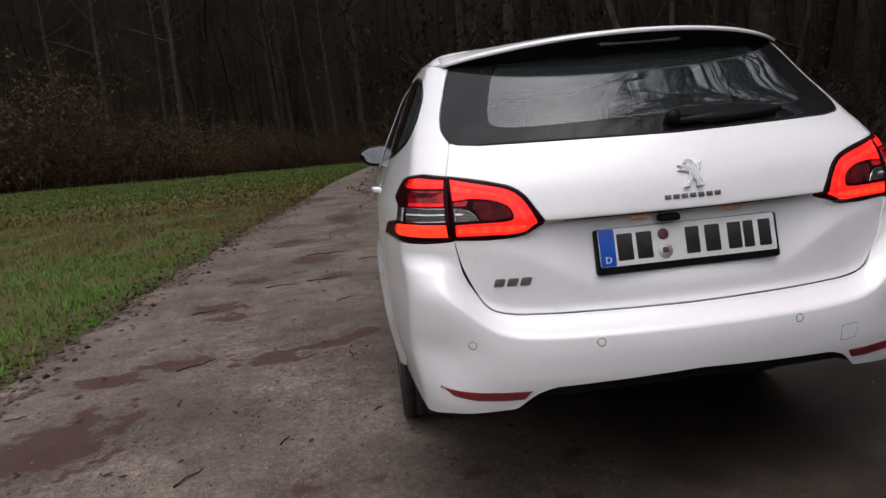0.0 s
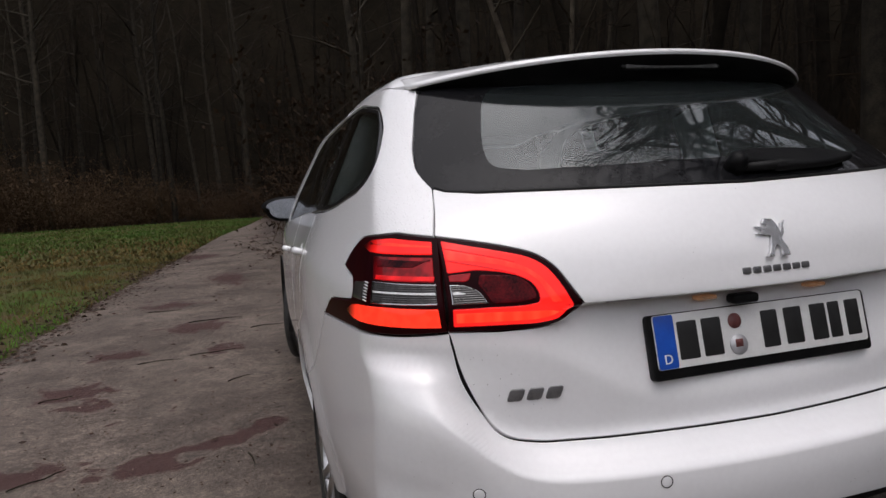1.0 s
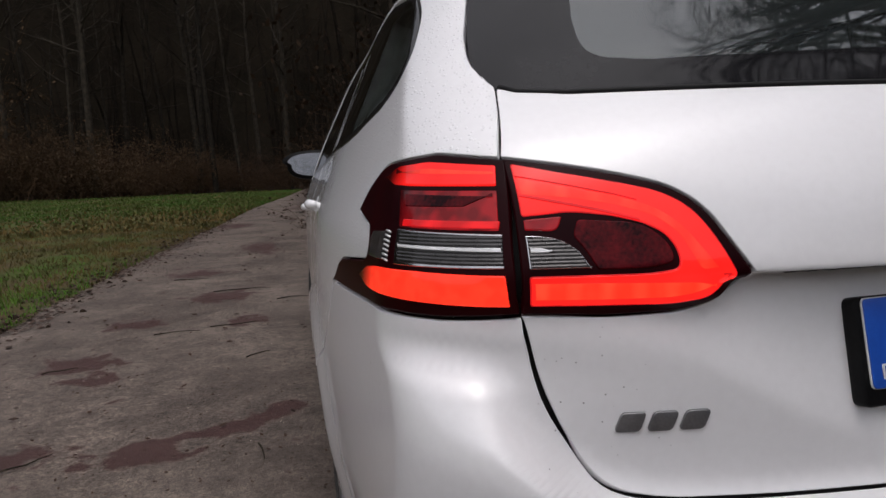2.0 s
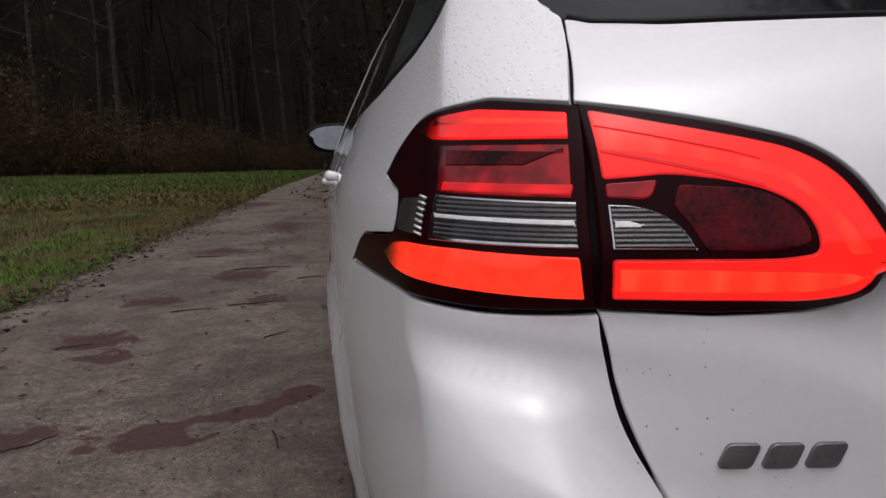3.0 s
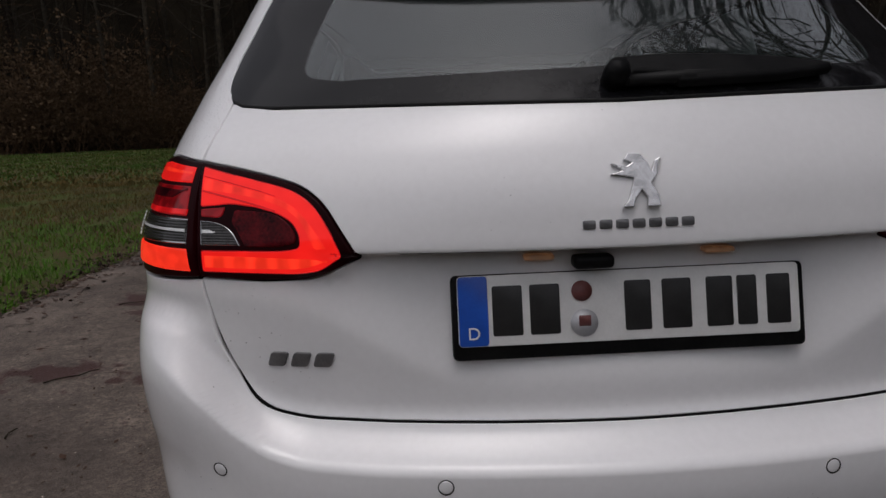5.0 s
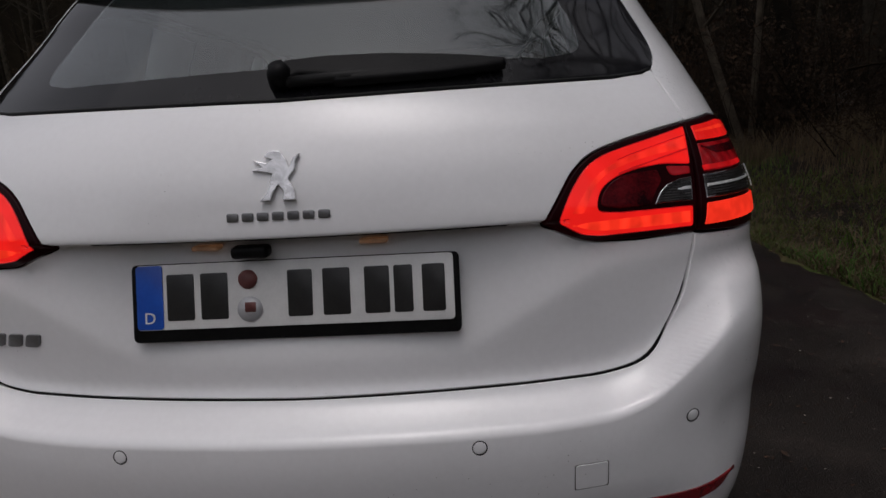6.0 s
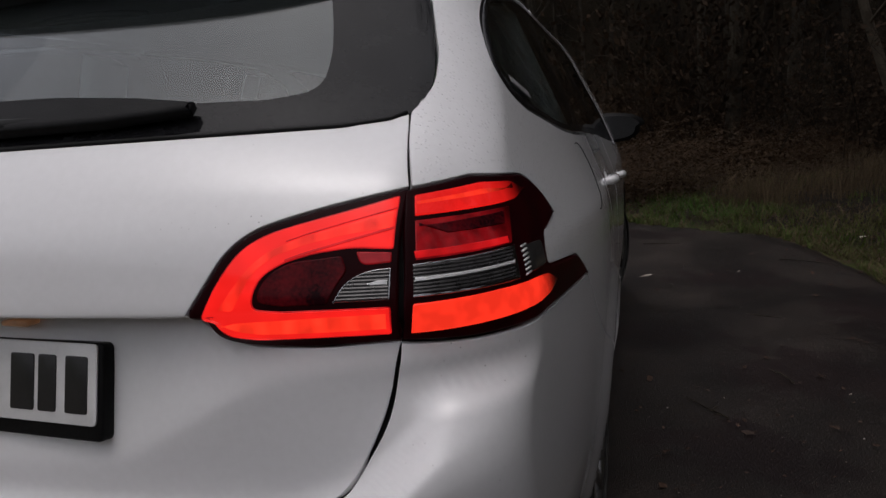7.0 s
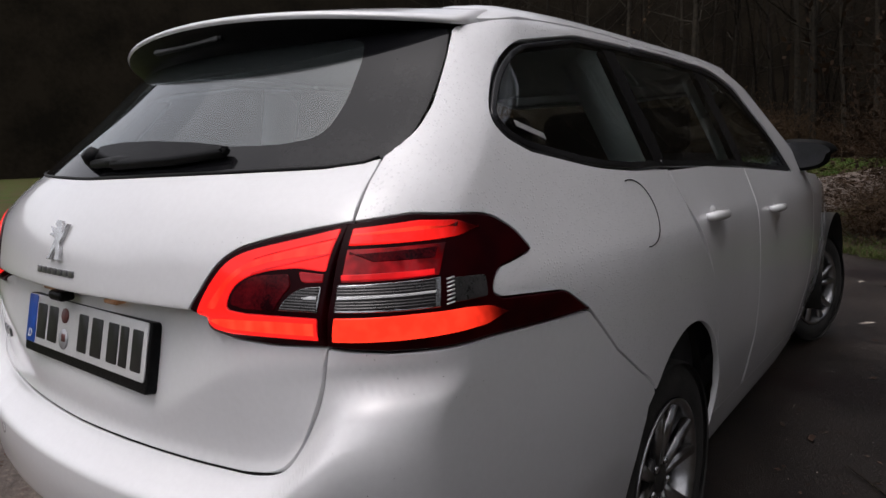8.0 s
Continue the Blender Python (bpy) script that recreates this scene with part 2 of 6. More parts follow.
def tube(points, radii, sides=8, bm=None):
    """A round bar along points, tapering with radii."""
    b = bmesh.new() if bm is None else bm
    rings, pts = [], [Vector(p) for p in points]
    for i, p in enumerate(pts):
        d = (pts[min(i + 1, len(pts) - 1)] - pts[max(i - 1, 0)]).normalized()
        u = d.orthogonal().normalized() if i == 0 else (u - d * u.dot(d)).normalized()
        v = d.cross(u)
        r = radii[i] if isinstance(radii, (list, tuple)) else radii
        rings.append([b.verts.new(p + r * (math.cos(2 * math.pi * k / sides) * u + math.sin(2 * math.pi * k / sides) * v)) for k in range(sides)])
    for p, q in zip(rings, rings[1:]):
        for k in range(sides):
            b.faces.new((p[k], p[(k + 1) % sides], q[(k + 1) % sides], q[k]))
    b.faces.new(rings[0][::-1]), b.faces.new(rings[-1])
    return b


def slab(outline, depth, bevel=0.0, m=None, bm=None):
    """A flat shape of (x, z) points, with depth along y, its front at y = 0 facing -y."""
    b = bmesh.new()
    front = [b.verts.new((x, 0, z)) for x, z in outline]
    back = [b.verts.new((x, depth, z)) for x, z in outline]
    f = b.faces.new(front)
    b.faces.new(back[::-1])
    for i in range(len(front)):
        j = (i + 1) % len(front)
        b.faces.new((front[j], front[i], back[i], back[j]))
    bmesh.ops.recalc_face_normals(b, faces=b.faces)
    if bevel:
        bmesh.ops.bevel(b, geom=[e for e in b.edges if all(abs(v.co.y) < 1e-6 for v in e.verts)], offset=bevel, segments=2, profile=.5, affect="EDGES")
    if m is not None:
        bmesh.ops.transform(b, matrix=m, verts=b.verts)
    return joined(bm, b)


def outline_of(points, r=0.012, close=True):
    """Rounds the corners of a polygon; a point may carry its own radius."""
    out, n = [], len(points)
    for i, p in enumerate(points):
        a, b, c = (np.array(q[:2], float) for q in (points[i - 1], p, points[(i + 1) % n]))
        rad = p[2] if len(p) > 2 else r
        la, lc = np.linalg.norm(a - b), np.linalg.norm(c - b)
        k = min(rad, la * .48, lc * .48)
        if k < 1e-4:
            out.append(b)
            continue
        s, e = b + (a - b) / la * k, b + (c - b) / lc * k
        for t in np.linspace(0, 1, 6):
            out.append((1 - t) ** 2 * s + 2 * t * (1 - t) * b + t * t * e)
    return np.array(out)


def resampled(poly, step):
    out = []
    for a, b in zip(poly, np.roll(poly, -1, 0)):
        d = np.linalg.norm(b - a)
        if d < 1e-5:
            continue
        for k in range(max(1, int(np.ceil(d / step)))):
            out.append(a + (b - a) * k / max(1, int(np.ceil(d / step))))
    return np.array(out)


def inset(poly, d):
    e = np.roll(poly, -1, 0) - np.roll(poly, 1, 0)
    n = np.stack([-e[:, 1], e[:, 0]], 1) / np.maximum(np.linalg.norm(e, axis=1, keepdims=True), 1e-9)
    return poly + n * d


def anticlockwise(poly):
    x, y = poly[:, 0], poly[:, 1]
    return poly if (x * np.roll(y, -1) - y * np.roll(x, -1)).sum() > 0 else poly[::-1].copy()


def inside(poly, pts):
    hit = np.zeros(len(pts), bool)
    for (x0, y0), (x1, y1) in zip(poly, np.roll(poly, -1, 0)):
        if y0 == y1:
            continue
        c = (y0 > pts[:, 1]) != (y1 > pts[:, 1])
        hit ^= c & (pts[:, 0] < (x1 - x0) * (pts[:, 1] - y0) / (y1 - y0) + x0)
    return hit


def round_corner(points):
    """Side points (y, z) turned into the wrap domain's (s, z)."""
    yz = np.array([p[:2] for p in points], float)
    xyz = on_skin("side", yz)
    s = xyz[:, 0] + xyz[:, 1] - rear_mid(xyz[:, 2])
    return [(s[i], yz[i, 1], *p[2:]) for i, p in enumerate(points)]


def panel(name, domain, points, mat, parent, off=0.0, thick=0.014, step=(.03, .012), edge=.003, gap=.0015, r=.012, hand=1, label="", bend=None, rows=None, solid=False, close=None, extra=None):
    """A sheet of the car's skin inside an outline, with rolled edges and thickness. hand: -1 for its mirror image on the other side."""
    poly = anticlockwise(resampled(outline_of(points, r), min(step) * 1.6))
    rim = inset(poly, gap)
    top = inset(poly, gap + edge)
    su, sv = step
    lo, hi = top.min(0), top.max(0)
    gu, gv = np.meshgrid(np.arange(lo[0], hi[0], su), np.arange(lo[1], hi[1], sv))
    gu[1::2] += su / 2
    grid = np.stack([gu.ravel(), gv.ravel()], 1)
    grid = grid[inside(inset(poly, gap + edge + min(su, sv) * .6), grid)]
    if rows:
        # closely set rows along a sharp crease
        near = (np.abs(grid[:, 0]) < rows[0] + .005) & (grid[:, 1] > rows[1][0] - .004) & (grid[:, 1] < rows[1][-1] + .004)
        more = np.array([(x, z) for z in rows[1] for x in np.arange(-rows[0], rows[0] + .001, .01)])
        grid = np.concatenate([grid[~near], more[inside(inset(poly, gap + edge + .004), more)]])
    if close:
        # finer points where a crease runs askew, on both sides of the car
        u0, u1, v0, v1, fu, fv = close
        near = (np.abs(grid[:, 0]) > u0) & (np.abs(grid[:, 0]) < u1) & (grid[:, 1] > v0) & (grid[:, 1] < v1)
        eu, ev = np.meshgrid(np.arange(u0, u1, fu), np.arange(v0, v1, fv))
        eu[1::2] += fu / 2
        more = np.stack([eu.ravel(), ev.ravel()], 1)
        more = np.concatenate([more, more * (-1, 1)])
        grid = np.concatenate([grid[~near], more[inside(inset(poly, gap + edge + .003), more)]])
    if extra:
        add, keep = extra
        grid = np.concatenate([grid[keep(grid)], add[inside(inset(poly, gap + edge + .002), add)]])
    d = np.full(len(grid), 9.0)
    for q in top:
        d = np.minimum(d, np.hypot((grid[:, 0] - q[0]) / su, (grid[:, 1] - q[1]) / sv) * .5)
    grid = grid[d > .16]
    flat = [Vector(p) for p in top] + [Vector(p) for p in grid]
    vs, _, fs, *_ = delaunay_2d_cdt(flat, [], [list(range(len(top)))], 1, 1e-6)
    uv = np.array([tuple(v) for v in vs])

    def lifted(q, o):
        p = on_skin(domain, q)
        n = normal_of(p)
        raised = np.full(len(p), o) if bend is None else o + bend(q)
        return p + n * raised[:, None], n
    p0, n0 = lifted(uv, off)
    p1, n1 = lifted(rim, off - edge)
    p2, n2 = lifted(rim, off - thick)
    pt, nt = lifted(top, off)
    k, m = len(uv), len(rim)
    co = np.concatenate([p0, pt, p1, p2])
    side = p1 - pt + n1 * edge
    side /= np.maximum(np.linalg.norm(side, axis=1, keepdims=True), 1e-9)
    mid = n1 * .5 + side
    no = np.concatenate([n0, nt, mid / np.linalg.norm(mid, axis=1, keepdims=True), side])
    faces = [tuple(f) for f in fs]
    for i in range(m):
        j = (i + 1) % m
        faces.append((k + i, k + m + i, k + m + j, k + j))
        faces.append((k + m + i, k + 2 * m + i, k + 2 * m + j, k + m + j))
    if solid:
        # the inner face, for panes that light goes through
        base = len(co)
        pb, nb = lifted(uv, off - thick)
        co, no = np.concatenate([co, pb]), np.concatenate([no, -nb])
        faces += [tuple(base + q for q in f) for f in fs]
    # faces that look outwards
    a, b, c = (co[[f[q] for f in faces]] for q in range(3))
    fn = np.cross(b - a, c - a)
    want = no[[f[0] for f in faces]] + no[[f[1] for f in faces]]
    turn = (fn * want).sum(1) < 0
    if hand < 0:
        co, no = co * (-1, 1, 1), no * (-1, 1, 1)
        turn = ~turn
    faces = [f[::-1] if t else f for f, t in zip(faces, turn)]
    mesh = bpy.data.meshes.new(name)
    mesh.from_pydata(co.tolist(), [], faces)
    mesh.polygons.foreach_set("use_smooth", [True] * len(faces))
    mesh.normals_split_custom_set_from_vertices(no.tolist())
    return mesh_object(name, mesh, mat, parent, label)


def both(points):
    """A right-hand half outline, from the top middle round to the bottom middle, completed with its mirror image."""
    return list(points) + [(-p[0], *p[1:]) for p in reversed(points) if abs(p[0]) > 1e-6]


def empty(name, m=None):
    ob = new(name)
    if m is not None:
        ob.matrix_basis = m
    return ob


def spot(domain, u, v, off=0.0, hand=1):
    """A place on the skin and the way out of it."""
    p = on_skin(domain, [(u, v)])
    n = normal_of(p)
    q = (p + n * off)[0]
    return Vector((hand * q[0], q[1], q[2])), Vector((hand * n[0][0], n[0][1], n[0][2]))

# ---- the car's outer skin: one smooth closed form, cut into panels further down ----
def spline(*keys):
    """A smooth curve without overshoot through (position, value) keys."""
    k = np.array(keys, float)
    x, y = k[:, 0], k[:, 1]
    h, d = np.diff(x), np.diff(y) / np.diff(x)
    m = np.zeros(len(x))
    m[0], m[-1] = d[0], d[-1]
    for i in range(1, len(x) - 1):
        if d[i - 1] * d[i] > 0:
            w1, w2 = 2 * h[i] + h[i - 1], h[i] + 2 * h[i - 1]
            m[i] = (w1 + w2) / (w1 / d[i - 1] + w2 / d[i])

    def value(q):
        q = np.clip(np.asarray(q, float), x[0], x[-1])
        i = np.clip(np.searchsorted(x, q) - 1, 0, len(x) - 2)
        t = (q - x[i]) / h[i]
        return ((1 + 2 * t) * (1 - t) ** 2 * y[i] + t * (1 - t) ** 2 * h[i] * m[i]
                + t * t * (3 - 2 * t) * y[i + 1] + t * t * (t - 1) * h[i] * m[i + 1])
    return value


def ramp(a, b, q):
    t = np.clip((q - a) / (b - a), 0, 1)
    return t * t * (3 - 2 * t)


rear_mid = spline((.12, .24), (.22, .13), (.32, .065), (.42, .018), (.50, -.010), (.58, -.020), (.607, -.019), (.617, -.0135), (.628, .004), (.642, .024), (.658, .040),
                  (.69, .053), (.76, .049), (.84, .041), (.90, .033), (.935, .029), (.97, .034), (1.02, .045), (1.07, .067),
                  (1.10, .085), (1.125, .103), (1.145, .122), (1.20, .177), (1.30, .286), (1.40, .395), (1.52, .56))
# the bumper's top step softens round the corners
rear_soft = spline((.12, .24), (.22, .13), (.32, .065), (.42, .018), (.50, -.010), (.58, -.018), (.62, -.009), (.66, .010), (.70, .032), (.74, .045), (.78, .0485), (.84, .041), (.90, .033), (.935, .029))
rear_bow = spline((.2, .20), (.4, .19), (.6, .21), (.76, .195), (.92, .24), (1.07, .31), (1.16, .43), (1.3, .50), (1.5, .52))
side_out = spline((.12, .74), (.20, .780), (.28, .803), (.40, .830), (.55, .853), (.70, .858), (.80, .856), (.90, .850), (.95, .842), (1.0, .825),
                  (1.05, .806), (1.10, .787), (1.15, .768), (1.30, .702), (1.40, .658), (1.52, .60))
front_out = spline((.12, 4.38), (.3, 4.50), (.5, 4.545), (.62, 4.54), (.70, 4.49), (.76, 4.38), (.85, 4.08), (.95, 3.70), (1.0, 3.48), (1.03, 3.32), (1.40, 2.55), (1.52, 2.3))
roof_mid = spline((0, 1.410), (.25, 1.448), (.5, 1.472), (1.0, 1.493), (1.8, 1.497), (2.5, 1.460), (3.2, 1.36))


plate_crease = spline((0, .722), (.24, .726), (.31, .750), (.40, .800), (.49, .848), (.56, .864), (.70, .867))
bumper_lift = spline((.38, 0), (.49, .006), (.55, .022), (.60, .054), (.66, .106), (.71, .142), (.80, .156))


def recess(x, z):
    """The hollow round the number plate: it deepens upwards from a soft curved crease to the overhanging edge between the lights."""
    a = np.abs(x)
    d = z - plate_crease(a)
    deep = .5 * (d + np.sqrt(d * d + .00012)) - .0008
    mid = ramp(.46, .40, a)
    return np.maximum(.29 * deep, 0) * (mid * ramp(.9335, .9225, z) + (1 - mid) * ramp(.912, .886, z))


def shoulder(x, z):
    """Lifts the bumper's top crease towards the corners of the car."""
    return z - bumper_lift(np.abs(x)) * ramp(.40, .62, z) * ramp(.905, .80, z)


def rounded(a, b, r):
    return np.minimum(np.maximum(a + r, b + r), 0) + np.hypot(np.maximum(a + r, 0), np.maximum(b + r, 0)) - r


def skin(x, y, z):
    """Below nought inside the car, above it outside."""
    a = np.abs(x)
    level, soft = shoulder(x, z), ramp(.57, .77, a) * ramp(.93, .88, z)
    rear = rear_mid(level) * (1 - soft) + rear_soft(level) * soft + rear_bow(z) * a * a + recess(x, z) - y
    side = a - (side_out(z) - .100 * np.clip((1.25 - y) / 1.25, 0, 1.2) ** 2 - .20 * np.clip((y - 2.5) / 1.9, 0, 1.1) ** 2 - .024 * ramp(.8, 1.8, y))
    roof = (z - roof_mid(y) + .06 * a * a) * 1.0
    front = y - front_out(z) + .30 * a * a
    f = rounded(rear, side, .112 - .032 * ramp(1.05, 1.2, z))
    f = rounded(f, roof, .05)
    return rounded(f, front * .7, .10)


def normal_of(p):
    e, g = 2e-3, []
    for k in range(3):
        d = np.zeros(3)
        d[k] = e
        g.append(skin(*(p + d).T) - skin(*(p - d).T))
    n = np.array(g).T
    return n / np.maximum(np.linalg.norm(n, axis=1, keepdims=True), 1e-9)


def on_skin(domain, uv):
    """Places on the skin: 'rear' from x, z; 'front' from x, z; 'side' from y, z (x above nought); 'roof' from x, y; 'wrap' from round-the-corner s, z."""
    uv = np.asarray(uv, float)
    u, v = uv[:, 0], uv[:, 1]
    lo, hi = {"rear": (1.6, -.4), "front": (2.3, 5.2), "side": (0, 1.3), "roof": (.8, 1.8), "wrap": (0, 1.3)}[domain]
    lo, hi = np.full(len(u), float(lo)), np.full(len(u), float(hi))

    def place(q):
        if domain in ("rear", "front"):
            return np.stack([u, q, v], 1)
        if domain == "side":
            return np.stack([q, u, v], 1)
        if domain == "roof":
            return np.stack([u, v, q], 1)
        return np.stack([np.sign(u) * q, np.abs(u) - q + rear_mid(v), v], 1)
    for _ in range(42):
        mid = (lo + hi) / 2
        out = skin(*place(mid).T) > 0
        hi, lo = np.where(out, mid, hi), np.where(out, lo, mid)
    return place((lo + hi) / 2)



# ================= the car =================
car = tagged(empty("estate_car"), "white estate car parked on a wet track, tail lights lit", "car")
car.rotation_euler.z = radians(-0.3)
car.scale.x = 1.008
LIGHT_TOP = [(.650, 1.070, .004), (.589, 1.059), (.534, 1.047, .03), (.480, 1.031, .04), (.448, 1.005, .03), (.428, .971, .03), (.397, .921, .006)]
LIGHT_LOW = [(.470, .890, .02), (.56, .8885), (.652, .8925, .004)]
SHUT = [(.6480, .884, .002), (.634, .815, .06), (.603, .742, .05), (.566, .688, .05), (.500, .671, .04), (.37, .667), (0, .664)]

tailgate = panel("tailgate", "rear", both([(0, 1.139), (.40, 1.146), (.545, 1.149), (.6190, 1.163, .003)] + LIGHT_TOP + LIGHT_LOW + SHUT),
                 PAINT, car, step=(.025, .007), edge=.0014, gap=.0015, label="white tailgate, slightly dirty",
                 rows=(.44, (.9160, .9190, .9215, .9240, .9265, .9290, .9315, .9345, .9385)))

# an added black sheet that gives the tailgate's shut lines their shade
panel("gate_surround", "rear", both([(0, 1.10), (.58, 1.135), (.632, 1.172), (.645, 1.15), (.668, 1.07), (.675, .90), (.655, .80), (.60, .66), (.50, .635), (0, .63)]), SEAL, car, off=-.019, thick=.010, step=(.03, .02), edge=.001)

# the rear window: black border round a clear pane
WIN = [(0, 1.141), (.40, 1.148), (.545, 1.151), (.616, 1.157, .010), (.6315, 1.180, .016), (.634, 1.205, .02), (.625, 1.245), (.592, 1.345), (.566, 1.405, .02), (.40, 1.412), (0, 1.415)]
PANE = [(0, 1.194), (.30, 1.190), (.430, 1.190), (.498, 1.200, .035), (.486, 1.26), (.452, 1.350), (.425, 1.392, .03), (0, 1.398)]


def window_frame(name, domain, outer, inner, mat, parent, off, label="", step=.02, hand=1, thick=.006):
    """A flat ring on the skin between two outlines, walked round together."""
    o, i = anticlockwise(resampled(outline_of(outer, .012), step)), anticlockwise(resampled(outline_of(inner, .012), step))
    c = i.mean(0)

    def by_angle(poly, angles):
        seg_a, seg_b = poly, np.roll(poly, -1, 0)
        out = []
        for t in angles:
            d = np.array([math.cos(t), math.sin(t)])
            e = seg_b - seg_a
            den = d[0] * e[:, 1] - d[1] * e[:, 0]
            w = seg_a - c
            with np.errstate(divide="ignore", invalid="ignore"):
                s = (w[:, 0] * e[:, 1] - w[:, 1] * e[:, 0]) / den
                q = (w[:, 0] * d[1] - w[:, 1] * d[0]) / den
            ok = (s > 0) & (q >= -1e-6) & (q <= 1 + 1e-6)
            out.append(c + d * (s[ok].max() if ok.any() else 0))
        return np.array(out)
    ang = sorted({round(float(math.atan2(*(p - c)[::-1])), 5) for p in np.concatenate([o, i])})
    a, b = by_angle(o, ang), by_angle(i, ang)
    rows, rown = [], []
    for t in np.linspace(0, 1, 6):
        p = on_skin(domain, a * (1 - t) + b * t)
        n = normal_of(p)
        rows.append(p + n * off)
        rown.append(n)
    for src, depth in ((b, thick),):
        p = on_skin(domain, src)
        n = normal_of(p)
        rows.append(p + n * (off - depth))
        rown.append(n)
    p = on_skin(domain, a)
    rows.insert(0, p + normal_of(p) * (off - thick))
    rown.insert(0, normal_of(p))
    k = len(ang)
    co, no = np.concatenate(rows), np.concatenate(rown)
    faces = [(r * k + i, r * k + (i + 1) % k, (r + 1) * k + (i + 1) % k, (r + 1) * k + i) for r in range(len(rows) - 1) for i in range(k)]
    fa, fb, fc = (co[[f[q] for f in faces]] for q in range(3))
    turn = (np.cross(fb - fa, fc - fa) * no[[f[0] for f in faces]]).sum(1) < 0
    if hand < 0:
        co, no, turn = co * (-1, 1, 1), no * (-1, 1, 1), ~turn
    faces = [f[::-1] if t else f for f, t in zip(faces, turn)]
    mesh = bpy.data.meshes.new(name)
    mesh.from_pydata(co.tolist(), [], faces)
    mesh.polygons.foreach_set("use_smooth", [True] * len(faces))
    mesh.normals_split_custom_set_from_vertices(no.tolist())
    return mesh_object(name, mesh, mat, parent, label)


rear_window = window_frame("rear_window", "rear", both(WIN), both(PANE), FRIT, car, .0, "black-bordered rear window with a clear pane")
panel("pane", "rear", both(PANE), GLASS_REAR, rear_window, off=.0, thick=.004, step=(.05, .03), edge=.0005, gap=-.001, solid=True)
b = bmesh.new()
pts = [Vector(on_skin("rear", [(x, z)])[0]) for x, z in zip(np.linspace(-.615, .615, 70), np.interp(np.abs(np.linspace(-.615, .615, 70)), [0, .40, .545, .60, .615], [1.1395, 1.1465, 1.1495, 1.1555, 1.163]))]
part("window_seal", tube(pts, .0035, 6, b), SEAL, rear_window)

# roof, spoiler and the high brake light
# the seam between roof and sides: y, z
ROOF_SEAM = [(.66, 1.424), (.80, 1.437), (1.00, 1.4425), (1.25, 1.4425), (1.60, 1.4425), (1.95, 1.4405), (2.20, 1.424)]
seam_x = lambda y, z: float(on_skin("side", [(y, z)])[0][0])
roof = panel("roof", "roof", both([(0, 2.62), (.50, 2.52, .04)] + [(seam_x(y, z), y, .002) for y, z in ROOF_SEAM[::-1]] + [(.57, .60, .01), (0, .46)]), PAINT, car, step=(.05, .05), edge=.0015, gap=.0005, close=(.50, .64, .5, 2.6, .008, .03))


def spoiler_mesh():
    bm = bmesh.new()
    rows = []
    for x in np.linspace(-.586, .586, 61):
        a = abs(x)
        glass = rear_mid(1.40) + rear_bow(1.40) * a * a
        k = (a / .586) ** 2
        lip_y, lip_z = glass - .066 * (1 - k * k), 1.455 - .036 * k
        y1 = glass + .13
        top = float(roof_mid(y1)) - .06 * a * a + .003
        prof = [(y1, top - .004 - .02 * k), (y1 - .04, top - .020 * k + .001), ((lip_y + y1) / 2, (lip_z + top) / 2 + .006 - .008 * k), (lip_y + .03, lip_z + .0065), (lip_y + .010, lip_z + .0025), (lip_y + .002, lip_z - .002), (lip_y, lip_z - .007),
                (lip_y + .004, lip_z - .012), (lip_y + .016, lip_z - .022 * (1 - k) - .011), (lip_y + .055 * (1 - k) + .022, lip_z - .062 * (1 - k) - .011), (lip_y + .11 * (1 - k) + .04, lip_z - .080 * (1 - k) - .010)]
        rows.append([bm.verts.new((x, float(y), float(z))) for y, z in prof])
    for p, q in zip(rows, rows[1:]):
        for j in range(len(p) - 1):
            f = bm.faces.new((p[j], p[j + 1], q[j + 1], q[j]))
            f.material_index = 1 if j >= 7 else 0
    bm.faces.new(rows[0][::-1]), bm.faces.new(rows[-1])
    bmesh.ops.recalc_face_normals(bm, faces=bm.faces)
    return bm


spoiler = part("spoiler", spoiler_mesh(), PAINT, car, "white roof spoiler with a black underside")
spoiler.data.materials.append(BLACK_PLASTIC)
brake = part("high_brake_light", box((.27, .012, .017), (0, .358, 1.420), .004, turn=(-28, 0, 0)), BLACK_PLASTIC, spoiler, "unlit strip brake light under the spoiler")
part("lens", box((.25, .005, .012), (0, .3505, 1.4180), .002, turn=(-28, 0, 0)), BRAKE_LENS, brake)

# tail lights: one cluster on the tailgate, one on each rear wing
WING_LIGHT = [(.1380, .8925, .004), (.1484, .98), (.1968, 1.068, .004), (.2693, 1.079), (.4060, 1.068, .04), (.4570, 1.036, .03), (.4830, .998, .014), (.4200, .987), (.3860, .983, .012), (.3620, .962), (.3580, .947, .012), (.3760, .937, .01), (.546, .919, .02), (.619, .870, .008),
              (.3300, .884), (.1855, .887)]


def shrunk(points, k, toward=None):
    c = np.mean([p[:2] for p in points], 0) if toward is None else np.array(toward)
    return [(c[0] + (p[0] - c[0]) * k, c[1] + (p[1] - c[1]) * k, *p[2:]) for p in points]


